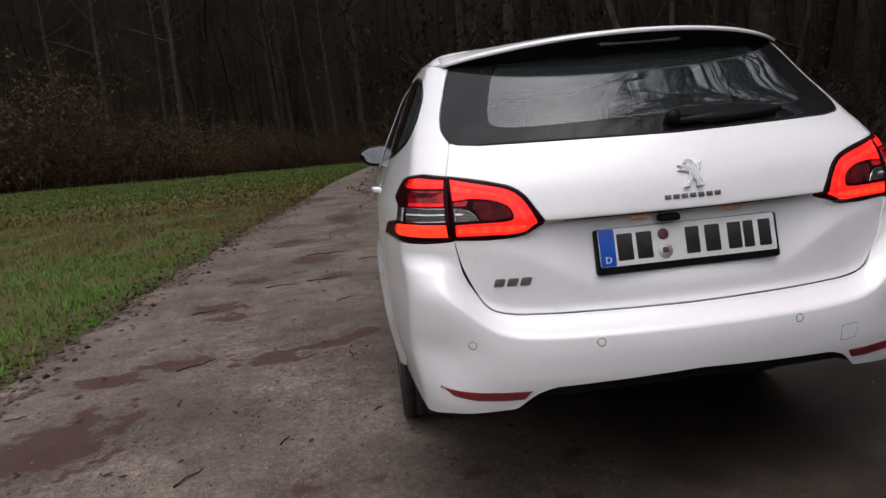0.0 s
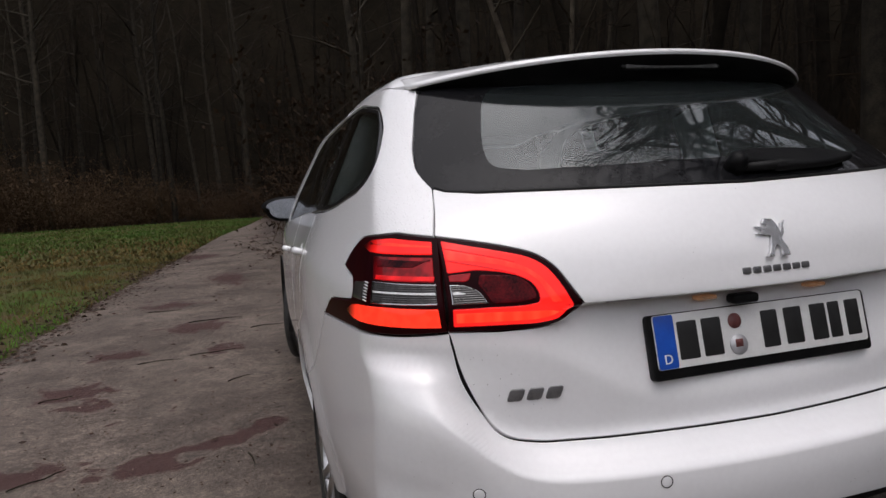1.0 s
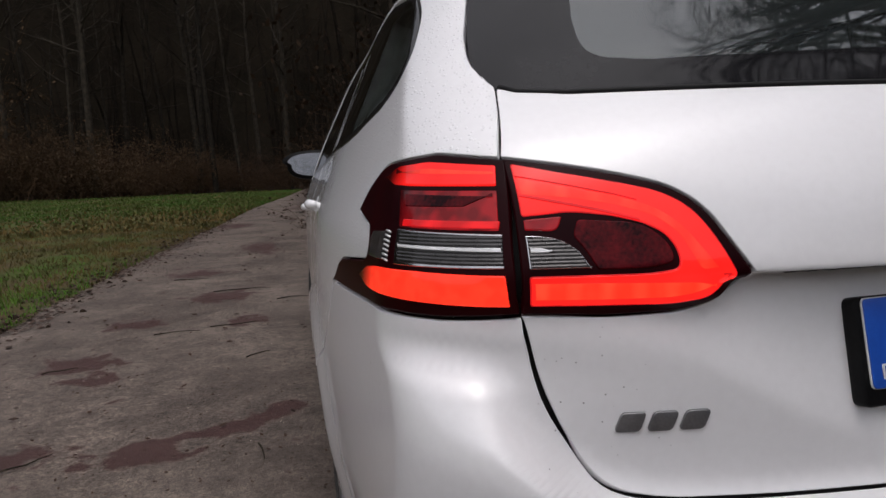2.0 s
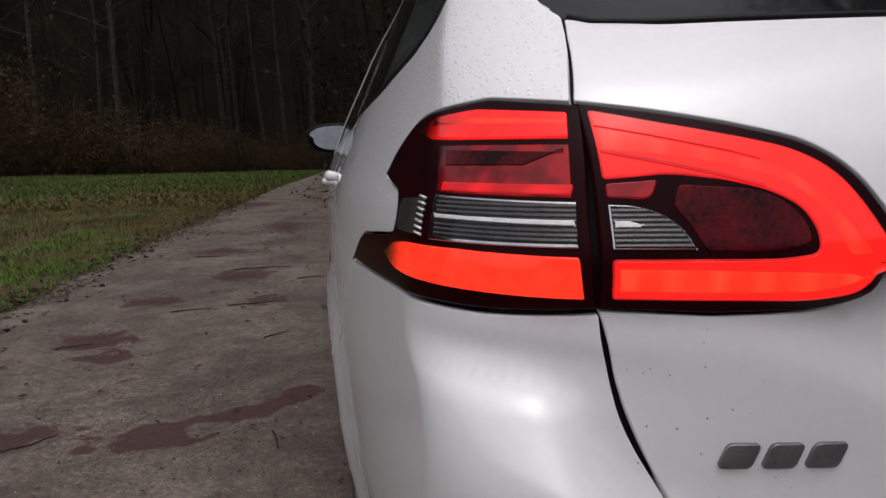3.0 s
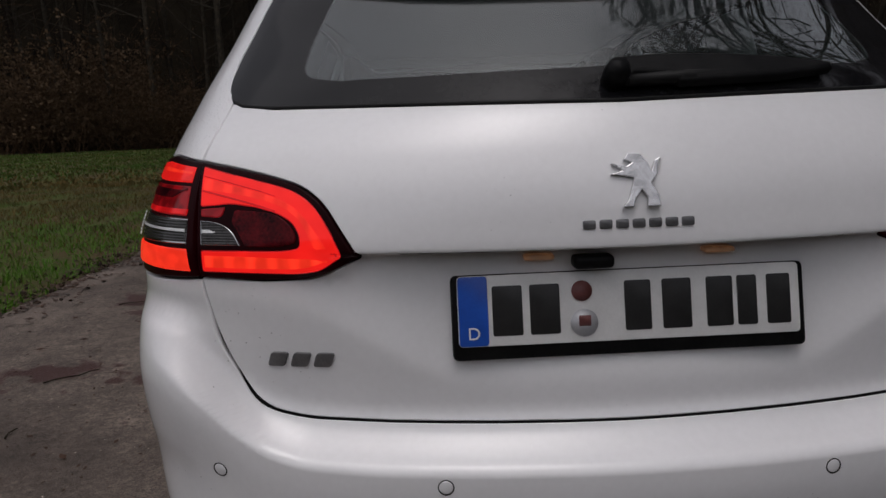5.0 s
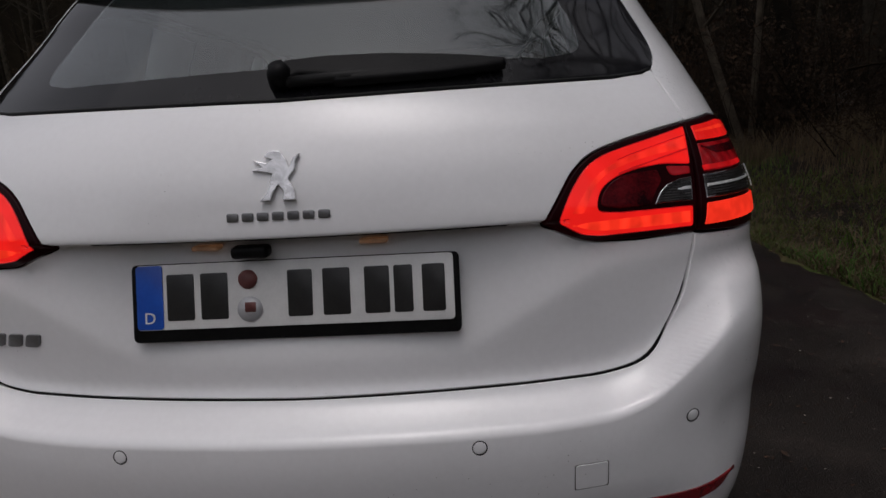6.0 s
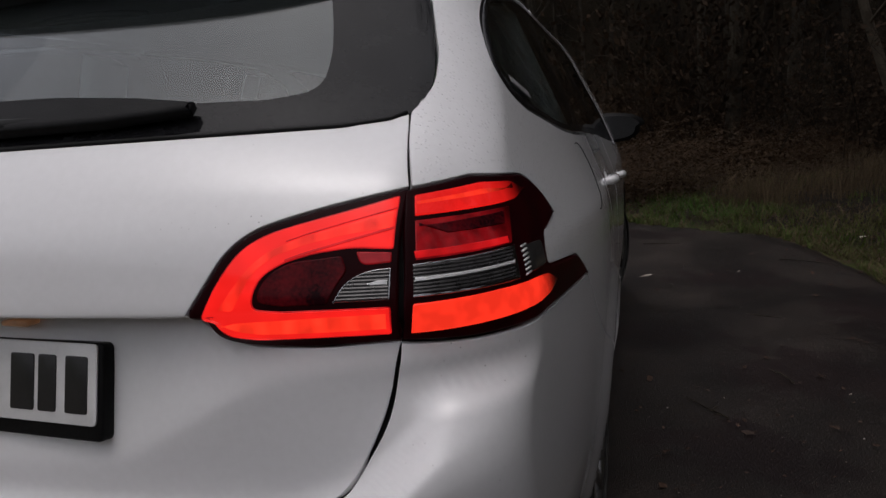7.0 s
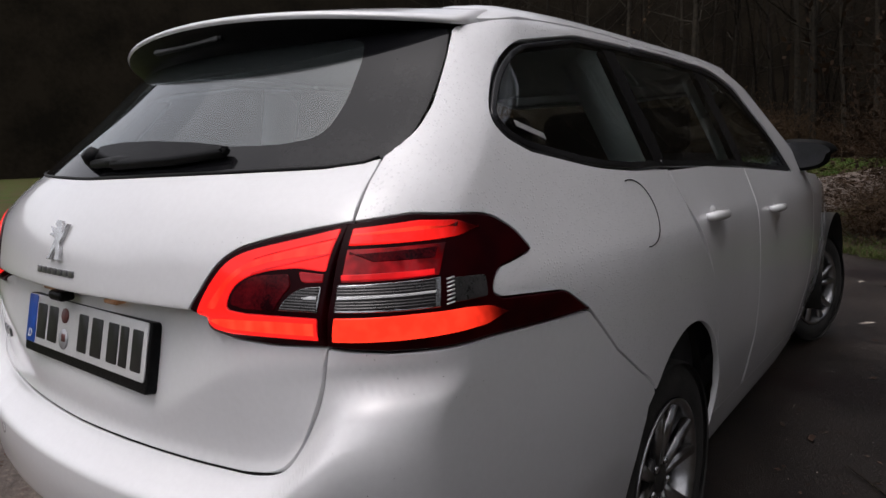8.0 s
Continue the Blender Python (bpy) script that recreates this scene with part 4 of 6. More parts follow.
# wheels
def wheel(at, hand, steer=0.0):
    hub = empty("wheel", Matrix.Translation(at) @ pose(0, 0, 0, 0, 0, steer + (0 if hand > 0 else 180)))
    hub.parent = car
    w = .1025
    prof = [(.212, -w + .012), (.225, -w + .003), (.262, -w), (.292, -w + .006), (.307, -w + .022)]
    for k in range(4):
        x0 = -w + .030 + k * .046
        prof += [(.3125, x0), (.3125, x0 + .032), (.306, x0 + .034), (.306, x0 + .042)]
    prof += [(.307, w - .022), (.292, w - .006), (.262, w), (.225, w - .003), (.212, w - .012)]
    tyre = part("tyre", lathe(prof, 64), RUBBER, hub, "wet black tyre with worn grooves")
    rim = part("rim", lathe([(.213, w - .010), (.216, w - .002), (.208, w - .001), (.198, w - .016), (.190, w - .06), (.185, -.05), (.200, -w + .01), (.212, -w + .012), (.205, -.05), (.203, w - .05)], 64), ALLOY, hub, "dirty alloy wheel rim")
    part("wheel_back", lathe([(.0, .02), (.19, .02), (.19, .0), (.0, .0)], 32, closed=False), ALLOY_DARK, rim)
    part("brake_disc", lathe([(.06, .030), (.135, .030), (.135, .045), (.06, .045)], 32), BADGE, hub)
    for k in range(5):
        for d in (-8, 8):
            a = radians(k * 72 + d + 18)
            a2 = radians(k * 72 + d * 1.75 + 18)
            c0, c1 = Vector((.066, .045 * math.cos(a), .045 * math.sin(a))), Vector((.088, .200 * math.cos(a2), .200 * math.sin(a2)))
            dirn = (c1 - c0).normalized()
            sp = bmesh.new()
            bmesh.ops.create_cube(sp, size=1)
            for v in sp.verts:
                outer = v.co.y > 0
                v.co = Vector((v.co.x * .026, v.co.y, v.co.z * (.030 if outer else .024)))
            bmesh.ops.bevel(sp, geom=sp.edges[:], offset=.004, segments=2, affect="EDGES")
            up = Vector((1, 0, 0))
            sd = dirn.cross(up).normalized()
            up = sd.cross(dirn)
            m = Matrix((up, dirn * (c1 - c0).length, sd)).transposed().to_4x4()
            bmesh.ops.transform(sp, matrix=Matrix.Translation((c0 + c1) / 2) @ m, verts=sp.verts)
            part("spoke", sp, ALLOY, rim)
        a = radians(k * 72 + 54)
        part("wheel_bolt", lathe([(.0, .086), (.009, .084), (.011, .072), (.0, .072)], 12, m=Matrix.Translation((0, .054 * math.cos(a), .054 * math.sin(a))), closed=False), CHROME, rim)
    part("hub_cap", lathe([(.0, .088), (.026, .085), (.031, .078), (.070, .074), (.074, .05), (.0, .05)], 40, closed=False), ALLOY_DARK, rim)
    return hub


for hand in (1, -1):
    wheel((hand * .716, HUB_REAR, HUB_Z), hand)
    wheel((hand * .635, HUB_FRONT, HUB_Z), hand, -17)
    for cy, wd in ((HUB_REAR, .0), (HUB_FRONT, .0)):
        liner = bmesh.new()
        rows = []
        for a in np.linspace(-25, 205, 24):
            c, s = math.cos(radians(a)), math.sin(radians(a))
            rows.append([liner.verts.new((hand * x, cy - .005 + (.330 if cy < 2 else .36) * c, .40 + .345 * s)) for x in (.80, .70, .54)])
        for p, q in zip(rows, rows[1:]):
            for j in range(2):
                liner.faces.new((p[j], p[j + 1], q[j + 1], q[j]))
        liner.faces.new([r[2] for r in rows])
        part("wheel_arch_liner", liner, UNDERSIDE, car)

# underside, cabin
part("floor_pan", box((1.30, 3.5, .10), (0, 2.45, .30), .03), UNDERSIDE, car)
part("exhaust_box", box((.55, .25, .14), (.1, .60, .40), .05), UNDERSIDE, car)
part("boot_floor", box((1.20, 1.0, .05), (0, .80, .62), .01), TRIM_DARK, car)
panel("headlining", "roof", both([(0, 2.4), (.55, 2.3, .08), (.60, 1.2), (.52, .60), (0, .55)]), TRIM_LIGHT, car, off=-.035, thick=.012, step=(.08, .08), label="light grey headlining")
for hand in (1, -1):
    panel("boot_trim", "side", [(.45, .60), (1.15, .60), (1.12, 1.09), (.80, 1.10), (.40, 1.13)], TRIM_DARK, car, off=-.06, thick=.012, step=(.06, .05), hand=hand)
    panel("rear_pillar_trim", "side", [(.50, 1.10), (.55, 1.25), (.66, 1.37), (.56, 1.38), (.42, 1.25), (.36, 1.12)], TRIM_LIGHT, car, off=-.035, thick=.012, step=(.04, .04), hand=hand, label="light grey rear pillar trim")
    loft, rings = bmesh.new(), []
    for z in np.linspace(1.08, 1.41, 9):
        y0 = 1.03 + (1.41 - z) * .16
        ring = [spot("side", y, z, o, hand)[0] for y, o in ((y0, -.025), (y0 + .012, -.105), (y0 + .085, -.115), (y0 + .105, -.025))]
        rings.append([loft.verts.new(p) for p in ring])
    for p, q in zip(rings, rings[1:]):
        for j in range(4):
            loft.faces.new((p[j], p[(j + 1) % 4], q[(j + 1) % 4], q[j]))
    bmesh.ops.recalc_face_normals(loft, faces=loft.faces)
    part("pillar_trim", loft, TRIM_LIGHT, car, "light grey pillar trim")
    panel("pillar_trim", "side", [(1.80, 1.405), (1.84, 1.08), (1.95, 1.08), (1.90, 1.405)], TRIM_LIGHT, car, off=-.045, thick=.012, step=(.04, .04), hand=hand)
    panel("door_lining", "side", [(1.2, .50), (2.7, .50), (2.7, 1.00), (1.2, 1.07)], TRIM_DARK, car, off=-.06, thick=.012, step=(.1, .06), hand=hand)


def seat_shape(width, y, z0, height, lean, thick):
    b = bmesh.new()
    bmesh.ops.create_cube(b, size=1)
    bmesh.ops.subdivide_edges(b, edges=b.edges[:], cuts=4, use_grid_fill=True)
    for v in b.verts:
        x, yy, z = v.co
        k = 1 - .10 * (2 * abs(z)) ** 4
        v.co = Vector((x * width * k, yy * thick * (1 - .35 * (2 * abs(x)) ** 4), z * height))
    bmesh.ops.bevel(b, geom=[e for e in b.edges if e.is_manifold and e.calc_face_angle(0) > 1], offset=.02, segments=2, affect="EDGES")
    bmesh.ops.transform(b, matrix=pose(0, y, z0 + height / 2, lean), verts=b.verts)
    return b


bench = part("rear_seat_back", seat_shape(1.26, 1.50, .55, .56, 14, .14), SEAT_CLOTH, car, "dark cloth rear seat back")
for x in (-.42, 0, .42):
    hb = box((.25, .10, .15), (x, 1.425, 1.195), .04, 3, (12, 0, 0))
    h = part("headrest", hb, SEAT_CLOTH, bench)
    st = bmesh.new()
    for dx in (-.05, .05):
        tube([(x + dx, 1.43, 1.06), (x + dx, 1.43, 1.16)], .006, 8, st)
    part("headrest_posts", st, CHROME, h)
for x in (-.36, .36):
    fs = seat_shape(.50, 2.30, .50, .62, 16, .16)
    bmesh.ops.translate(fs, vec=(x, 0, 0), verts=fs.verts)
    front_seat = part("front_seat_back", fs, SEAT_CLOTH, car, "dark cloth front seat")
    part("headrest", box((.26, .10, .18), (x, 2.20, 1.22), .045, 3, (14, 0, 0)), SEAT_CLOTH, front_seat)
    part("seat_base", box((.50, .52, .16), (x, 2.62, .50), .05, 3), SEAT_CLOTH, front_seat)
part("dashboard", box((1.36, .45, .30), (0, 3.25, .82), .08, 3), TRIM_DARK, car)
sw = lathe([(.180 + .013 * math.cos(a), .013 * math.sin(a)) for a in np.linspace(0, 2 * math.pi, 9)[:-1]], 36, m=pose(-.36, 2.92, .92, 0, 0, 0) @ pose(0, 0, 0, 25) @ pose(0, 0, 0, 0, 0, 90))
part("steering_wheel", sw, TRIM_DARK, car)

# wiper on the rear window
wy = lambda x, z, o: Vector(spot("rear", x, z, o)[0])
wiper = panel("rear_wiper", "rear", [(-.012, 1.184, .008), (.0, 1.193, .008), (.06, 1.197), (.16, 1.196), (.27, 1.189), (.355, 1.179, .004), (.356, 1.164, .004), (.25, 1.153), (.085, 1.148, .006), (.072, 1.160, .006), (.022, 1.164, .006), (.010, 1.150, .006), (-.010, 1.166, .006)],
              BLACK_PLASTIC, tailgate, off=.024, thick=.016, step=(.02, .008), edge=.006, solid=True, label="black plastic rear wiper arm")
part("wiper_blade", tube([wy(.010, 1.158, .014), wy(.10, 1.160, .016), wy(.25, 1.166, .014), wy(.352, 1.174, .012)], [.009, .011, .010, .007], 8), SEAL, wiper)
pm, pn = spot("rear", -.004, 1.168, .012)
part("wiper_pivot", lathe([(.0, .026), (.014, .024), (.020, .010), (.022, -.016), (.0, -.016)], 24, m=Matrix.Translation(pm) @ pn.to_track_quat("X", "Z").to_matrix().to_4x4(), closed=False), BLACK_PLASTIC, wiper)

# number plate in its holder, with lamps and a release switch above
plate_m = pose(0, .0675, .835, -12)
rect = lambda w, h, r, cx=0, cz=0: [tuple(p) for p in outline_of([(cx - w / 2, cz - h / 2), (cx + w / 2, cz - h / 2), (cx + w / 2, cz + h / 2), (cx - w / 2, cz + h / 2)], r)]
holder = part("plate_holder", slab(rect(.534, .128, .010, 0, -.0075), .038, .003, plate_m), BLACK_PLASTIC, tailgate, "black plastic number plate holder")
plate = part("number_plate", slab(rect(.516, .106, .008, 0, .002), .004, .0008, plate_m @ Matrix.Translation((0, -.0025, 0))), PLATE_WHITE, holder, "white number plate with a blue band")
part("blue_band", slab(rect(.044, .104, .006, -.235, .002), .002, .0004, plate_m @ Matrix.Translation((0, -.004, 0))), PLATE_BLUE, plate, "blue country band")
flat = plate_m @ Matrix.Translation((0, -.0036, 0))
for x, wid in ((-.184, .045), (-.128, .045), (.012, .040), (.071, .044), (.136, .040), (.178, .030), (.214, .022), (.241, .016)):
    if x < .2:
        part("plate_bar", slab(rect(wid, .075, .004, x - .0, .001), .002, .0004, flat), PLATE_INK, plate)
part("plate_bar", slab(rect(.036, .075, .004, .226, .001), .002, .0004, flat), PLATE_INK, plate)
part("round_sticker", lathe([(.0, .001), (.0155, .001), (.0155, -.001), (.0, -.001)], 28, m=flat @ pose(-.072, 0, .026, 0, 0, -90), closed=False), SEAL_RED, plate, "faded brown-red inspection sticker")
part("round_sticker", lathe([(.0, .001), (.0205, .001), (.0205, -.001), (.0, -.001)], 28, m=flat @ pose(-.070, 0, -.022, 0, 0, -90), closed=False), SEAL_SILVER, plate, "silver registration sticker")
part("sticker_mark", slab(rect(.018, .016, .002, -.069, -.019), .001, 0, flat @ Matrix.Translation((0, -.0012, 0))), SEAL_RED, plate)
cu = bpy.data.curves.new("country_letter", "FONT")
cu.body, cu.size, cu.extrude, cu.align_x = "D", .026, .0006, "CENTER"
tmp = new("country_letter", cu)
letter = bpy.data.meshes.new_from_object(tmp.evaluated_get(bpy.context.evaluated_depsgraph_get()))
bpy.data.objects.remove(tmp)
letter.transform(plate_m @ Matrix.Translation((-.235, -.0048, -.040)) @ pose(0, 0, 0, 90))
mesh_object("country_letter", letter, PLATE_WHITE, plate)
for x in (-.135, .135):
    part("plate_lamp", box((.045, .022, .008), (x, .078, .9145), .003), LAMP_WARM, tailgate, "small warm number plate lamp")
part("release_switch", box((.060, .030, .020), (-.058, .062, .908), .007, 3), BLACK_PLASTIC, tailgate, "black tailgate release switch")


# badges, as plain shapes
def on_gate(x, z, off):
    p, n = spot("rear", x, z, off)
    return Matrix.Translation(p) @ (-n).to_track_quat("Y", "Z").to_matrix().to_4x4()


em = on_gate(.0, 1.0265, .006)
shape = [(.8 * p_, .8 * q_) for p_, q_ in [(-.030, -.050), (-.010, -.050), (-.006, -.036), (.006, -.020), (.016, -.034), (.014, -.050), (.038, -.050), (.036, -.030), (.024, -.008), (.036, .008), (.038, .026), (.046, .040), (.034, .034), (.026, .014), (.020, .030), (.008, .046), (-.014, .048),
         (-.022, .036), (-.008, .030), (-.018, .024), (-.044, .030), (-.026, .016), (-.046, .010), (-.022, .006), (-.006, .002), (-.012, -.018), (-.018, -.036)]]
part("emblem", slab(shape, .007, .0012, em), EMBLEM, tailgate, "bright metal emblem", smooth=False)
for k in range(7):
    x = -.0705 + .0235 * k
    part("badge_bar", slab(rect(.018, .0128, .003), .003, .0008, on_gate(x, .9665, .0028)), BADGE, tailgate)
for k in range(3):
    x = -.535 + .036 * k
    part("model_badge", slab([(p[0] + p[1] * .35, p[1]) for p in rect(.029, .0235, .006)], .004, .0012, on_gate(x, .765, .0035)), BADGE, tailgate)

# ================= the ground =================
ROAD_LEFT = spline((-60, -3.4), (-10, -3.2), (2, -3.10), (5.3, -3.0), (9.9, -2.72), (14, -2.40), (20, -2.0), (29, -1.0), (38, -.1), (60, 2.5))
ROAD_RIGHT = spline((-60, 3.3), (-10, 3.1), (2.5, 2.50), (4.6, 2.45), (6.0, 2.1), (6.6, 1.2), (7.2, .5), (8.2, .0), (10, -.1), (13, .1), (20, .9), (38, 3.4), (60, 6.5))
WOOD_EDGE = spline((-60, 50), (-22, 43), (-11, 39.5), (0, 38), (.8, 20), (1.2, 14), (2.2, 11.5), (3.2, 9.2), (5.0, 7.5), (6.5, -10), (60, -60))

GRASS_SOIL = material("meadow_soil", (.040, .070, .012), 0.95, other=(.070, .052, .026), scale=1.2, amount=.6, bump=.6, bump_scale=25, fine=14, spec=0.1)
LITTER = material("leaf_litter", (.040, .026, .017), 0.95, other=(.018, .013, .010), scale=3, amount=.6, bump=.8, bump_scale=30, spec=0.1)
GRASS = material("wet_grass", (.065, .190, .012), 0.5, other=(.080, .155, .016), scale=1.6, amount=.6, fine=9, spec=0.22)
GRASS_FAR = material("dull_grass", (.042, .098, .016), 0.7, other=(.065, .072, .018), scale=.5, amount=.6, fine=4, spec=0.12)
GRASS_BROWN = material("faded_grass", (.135, .088, .030), 0.8, other=(.060, .060, .02), scale=1.4, amount=.6, fine=8, spec=0.15)
DRY = material("dry_grass", (.120, .088, .050), 0.8, other=(.045, .030, .018), scale=4, spec=0.15)
BARK = material("dark_bark", (.014, .0115, .009), 0.9, other=(.044, .037, .026), scale=5, amount=.4, bump=.7, bump_scale=40, per_piece=.4, spec=0.12)
TWIG = material("bare_twigs", (.013, .0095, .007), 0.9, other=(.030, .020, .013), scale=2, spec=0.08)
# near-black copies of bark and twig: the wood's inner shade is in their colour
WOOD_SHADED = material("shaded_deep_bark", (.008, .0065, .005), 0.95, other=(.016, .013, .010), scale=4, spec=0.04)
BRUSH_SHADED = material("brushwood", (.009, .007, .005), 0.95, other=(.022, .015, .009), scale=.8, fine=5, spec=0.04)
RUST = material("withered_leaves", (.036, .021, .011), 0.8, other=(.017, .011, .007), scale=2, spec=0.1)
BARK_PALE = material("pale_bark", (.085, .070, .052), 0.9, other=(.035, .028, .020), scale=6, bump=.6, bump_scale=40, spec=.15)
BUSH_STEM = material("brown_stems", (.075, .046, .026), 0.9, other=(.028, .018, .011), scale=1.5, spec=.08)
RUST_WARM = material("warm_withered_leaves", (.082, .052, .028), 0.8, other=(.032, .022, .013), scale=.6, fine=5, spec=.1)
NEEDLES = material("dark_spruce", (.012, .018, .010), 0.8, other=(.020, .022, .012), scale=3, spec=0.08)
DEAD_LEAF = material("dead_leaf", (.060, .030, .017), 0.7, other=(.028, .016, .011), scale=9, spec=0.3)
PALE = material("pale_leaf", (.45, .40, .34), 0.6, other=(.35, .30, .25), scale=20)

# the track's surface: pale grit, wet hollows, reddish mud
TRACK = material("wet_gravel_track", (.148, .118, .097), 0.6, other=(.072, .055, .045), scale=1.3, amount=.6, bump=.5, bump_scale=170, fine=45, spec=.3)
tn, tl = TRACK.node_tree.nodes, TRACK.node_tree.links
mud, edge_noise, msum, mfac, mmix = tn.new("ShaderNodeVertexColor"), tn.new("ShaderNodeTexNoise"), tn.new("ShaderNodeMath"), tn.new("ShaderNodeMapRange"), tn.new("ShaderNodeMix")
mud.layer_name, mmix.data_type, msum.operation = "mud", "RGBA", "MULTIPLY_ADD"
edge_noise.inputs["Scale"].default_value, edge_noise.inputs["Detail"].default_value = 7, 8
tc = tn.new("ShaderNodeTexCoord")
tl.new(tc.outputs["Object"], edge_noise.inputs["Vector"])
msum.inputs[1].default_value = 1.6
tl.new(edge_noise.outputs["Fac"], msum.inputs[0])
tl.new(mud.outputs["Color"], msum.inputs[2])
mfac.inputs["From Min"].default_value, mfac.inputs["From Max"].default_value = 1.06, 1.20
mfac.inputs["To Max"].default_value = 0.9
tl.new(msum.outputs[0], mfac.inputs["Value"])
tb = tn["Principled BSDF"]
old = tb.inputs["Base Color"].links[0].from_socket
# mottled at a hand's width and at a finger's
for size, low, high in ((7, .74, 1.16), (30, .80, 1.20), (130, .60, 1.42)):
    spots, spot_r, spot_mix = tn.new("ShaderNodeTexNoise"), tn.new("ShaderNodeMapRange"), tn.new("ShaderNodeMix")
    spots.inputs["Scale"].default_value, spots.inputs["Detail"].default_value = size, 3
    tl.new(tc.outputs["Object"], spots.inputs["Vector"])
    spot_r.inputs["From Min"].default_value, spot_r.inputs["From Max"].default_value = 0.34, 0.66
    spot_r.inputs["To Min"].default_value, spot_r.inputs["To Max"].default_value = low, high
    tl.new(spots.outputs["Fac"], spot_r.inputs["Value"])
    spot_mix.data_type, spot_mix.blend_type, spot_mix.clamp_result = "RGBA", "MULTIPLY", False
    spot_mix.inputs["Factor"].default_value = 1
    tl.new(old, spot_mix.inputs["A"])
    tl.new(spot_r.outputs[0], spot_mix.inputs["B"])
    old = spot_mix.outputs["Result"]
tl.new(old, mmix.inputs["A"])
mmix.inputs["B"].default_value = (.044, .017, .015, 1)
tl.new(mfac.outputs[0], mmix.inputs["Factor"])
grit, grit_r, grit_mix = tn.new("ShaderNodeTexVoronoi"), tn.new("ShaderNodeMapRange"), tn.new("ShaderNodeMix")
grit.inputs["Scale"].default_value = 55
tl.new(tc.outputs["Object"], grit.inputs["Vector"])
grit_r.inputs["From Min"].default_value, grit_r.inputs["From Max"].default_value = 0.12, 0.04
grit_r.inputs["To Max"].default_value = 0.65
tl.new(grit.outputs["Distance"], grit_r.inputs["Value"])
grit_mix.data_type = "RGBA"
grit_mix.inputs["B"].default_value = (.24, .215, .19, 1)
tl.new(grit_r.outputs[0], grit_mix.inputs["Factor"])
tl.new(mmix.outputs["Result"], grit_mix.inputs["A"])
# right half of the track: wetness, plus painted shade of car and trees
soak_shade, soak_shade_mix = tn.new("ShaderNodeVertexColor"), tn.new("ShaderNodeMix")
soak_shade.layer_name, soak_shade_mix.data_type, soak_shade_mix.blend_type = "soaked_shade", "RGBA", "MULTIPLY"
soak_shade_mix.inputs["B"].default_value = (.105, .092, .088, 1)
tl.new(soak_shade.outputs["Color"], soak_shade_mix.inputs["Factor"])
tl.new(grit_mix.outputs["Result"], soak_shade_mix.inputs["A"])
tl.new(soak_shade_mix.outputs["Result"], tb.inputs["Base Color"])
wet = tn.new("ShaderNodeMapRange")
wet.inputs["To Min"].default_value, wet.inputs["To Max"].default_value = 0.62, 0.40
tl.new(soak_shade.outputs["Color"], wet.inputs["Value"])
tl.new(wet.outputs[0], tb.inputs["Roughness"])


LEFT_TABLE = ROAD_LEFT(np.arange(-400, 401) * .1 + 20).tolist()
RIGHT_TABLE = ROAD_RIGHT(np.arange(-400, 401) * .1 + 20).tolist()


def left_at(y):
    return LEFT_TABLE[min(800, max(0, round((y - 20) * 10) + 400))]


def right_at(y):
    return RIGHT_TABLE[min(800, max(0, round((y - 20) * 10) + 400))]


def ground_height(x, y):
    off = max(left_at(y) - x, x - right_at(y), 0.0)
    bank = 0.10 * min(off, 30) * max(0.0, min(1.0, (x - 2.2) / 3)) if x > 2.2 else 0.0
    return -.012 + min(1.0, off / 1.0) * (.035 + .06 * noise.noise(Vector((x * .35, y * .35, 0)))) + min(bank, 3.5)


def grid_mesh(name, xs, ys, height, mat):
    b = bmesh.new()
    rows = [[b.verts.new((x, y, height(x, y))) for x in xs] for y in ys]
    for p, q in zip(rows, rows[1:]):
        for j in range(len(xs) - 1):
            b.faces.new((p[j], p[j + 1], q[j + 1], q[j]))
    return part(name, b, mat, None)


spaced = lambda a, b, n: np.linspace(a, b, n).tolist()
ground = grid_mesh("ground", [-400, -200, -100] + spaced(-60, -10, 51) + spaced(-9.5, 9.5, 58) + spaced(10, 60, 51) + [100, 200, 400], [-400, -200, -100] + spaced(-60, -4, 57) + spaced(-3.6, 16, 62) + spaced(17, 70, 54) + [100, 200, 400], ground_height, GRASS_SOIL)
# the ground turns near black right of the track and into the wood
floor_attr = ground.data.color_attributes.new("dark_floor", "FLOAT_COLOR", "POINT")
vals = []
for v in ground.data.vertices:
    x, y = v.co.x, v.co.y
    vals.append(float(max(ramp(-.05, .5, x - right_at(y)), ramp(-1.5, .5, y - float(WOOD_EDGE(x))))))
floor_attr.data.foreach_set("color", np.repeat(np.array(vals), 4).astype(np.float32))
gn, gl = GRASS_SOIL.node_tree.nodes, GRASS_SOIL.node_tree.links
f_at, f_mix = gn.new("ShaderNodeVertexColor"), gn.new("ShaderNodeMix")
f_at.layer_name, f_mix.data_type = "dark_floor", "RGBA"
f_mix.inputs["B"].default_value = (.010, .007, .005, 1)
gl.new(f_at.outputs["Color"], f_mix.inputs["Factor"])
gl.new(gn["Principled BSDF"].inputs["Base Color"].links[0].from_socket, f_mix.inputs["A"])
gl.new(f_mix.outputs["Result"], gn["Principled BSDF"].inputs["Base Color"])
tagged(ground, "wet meadow ground with bare soil between the grass", "ground", kind="structure")

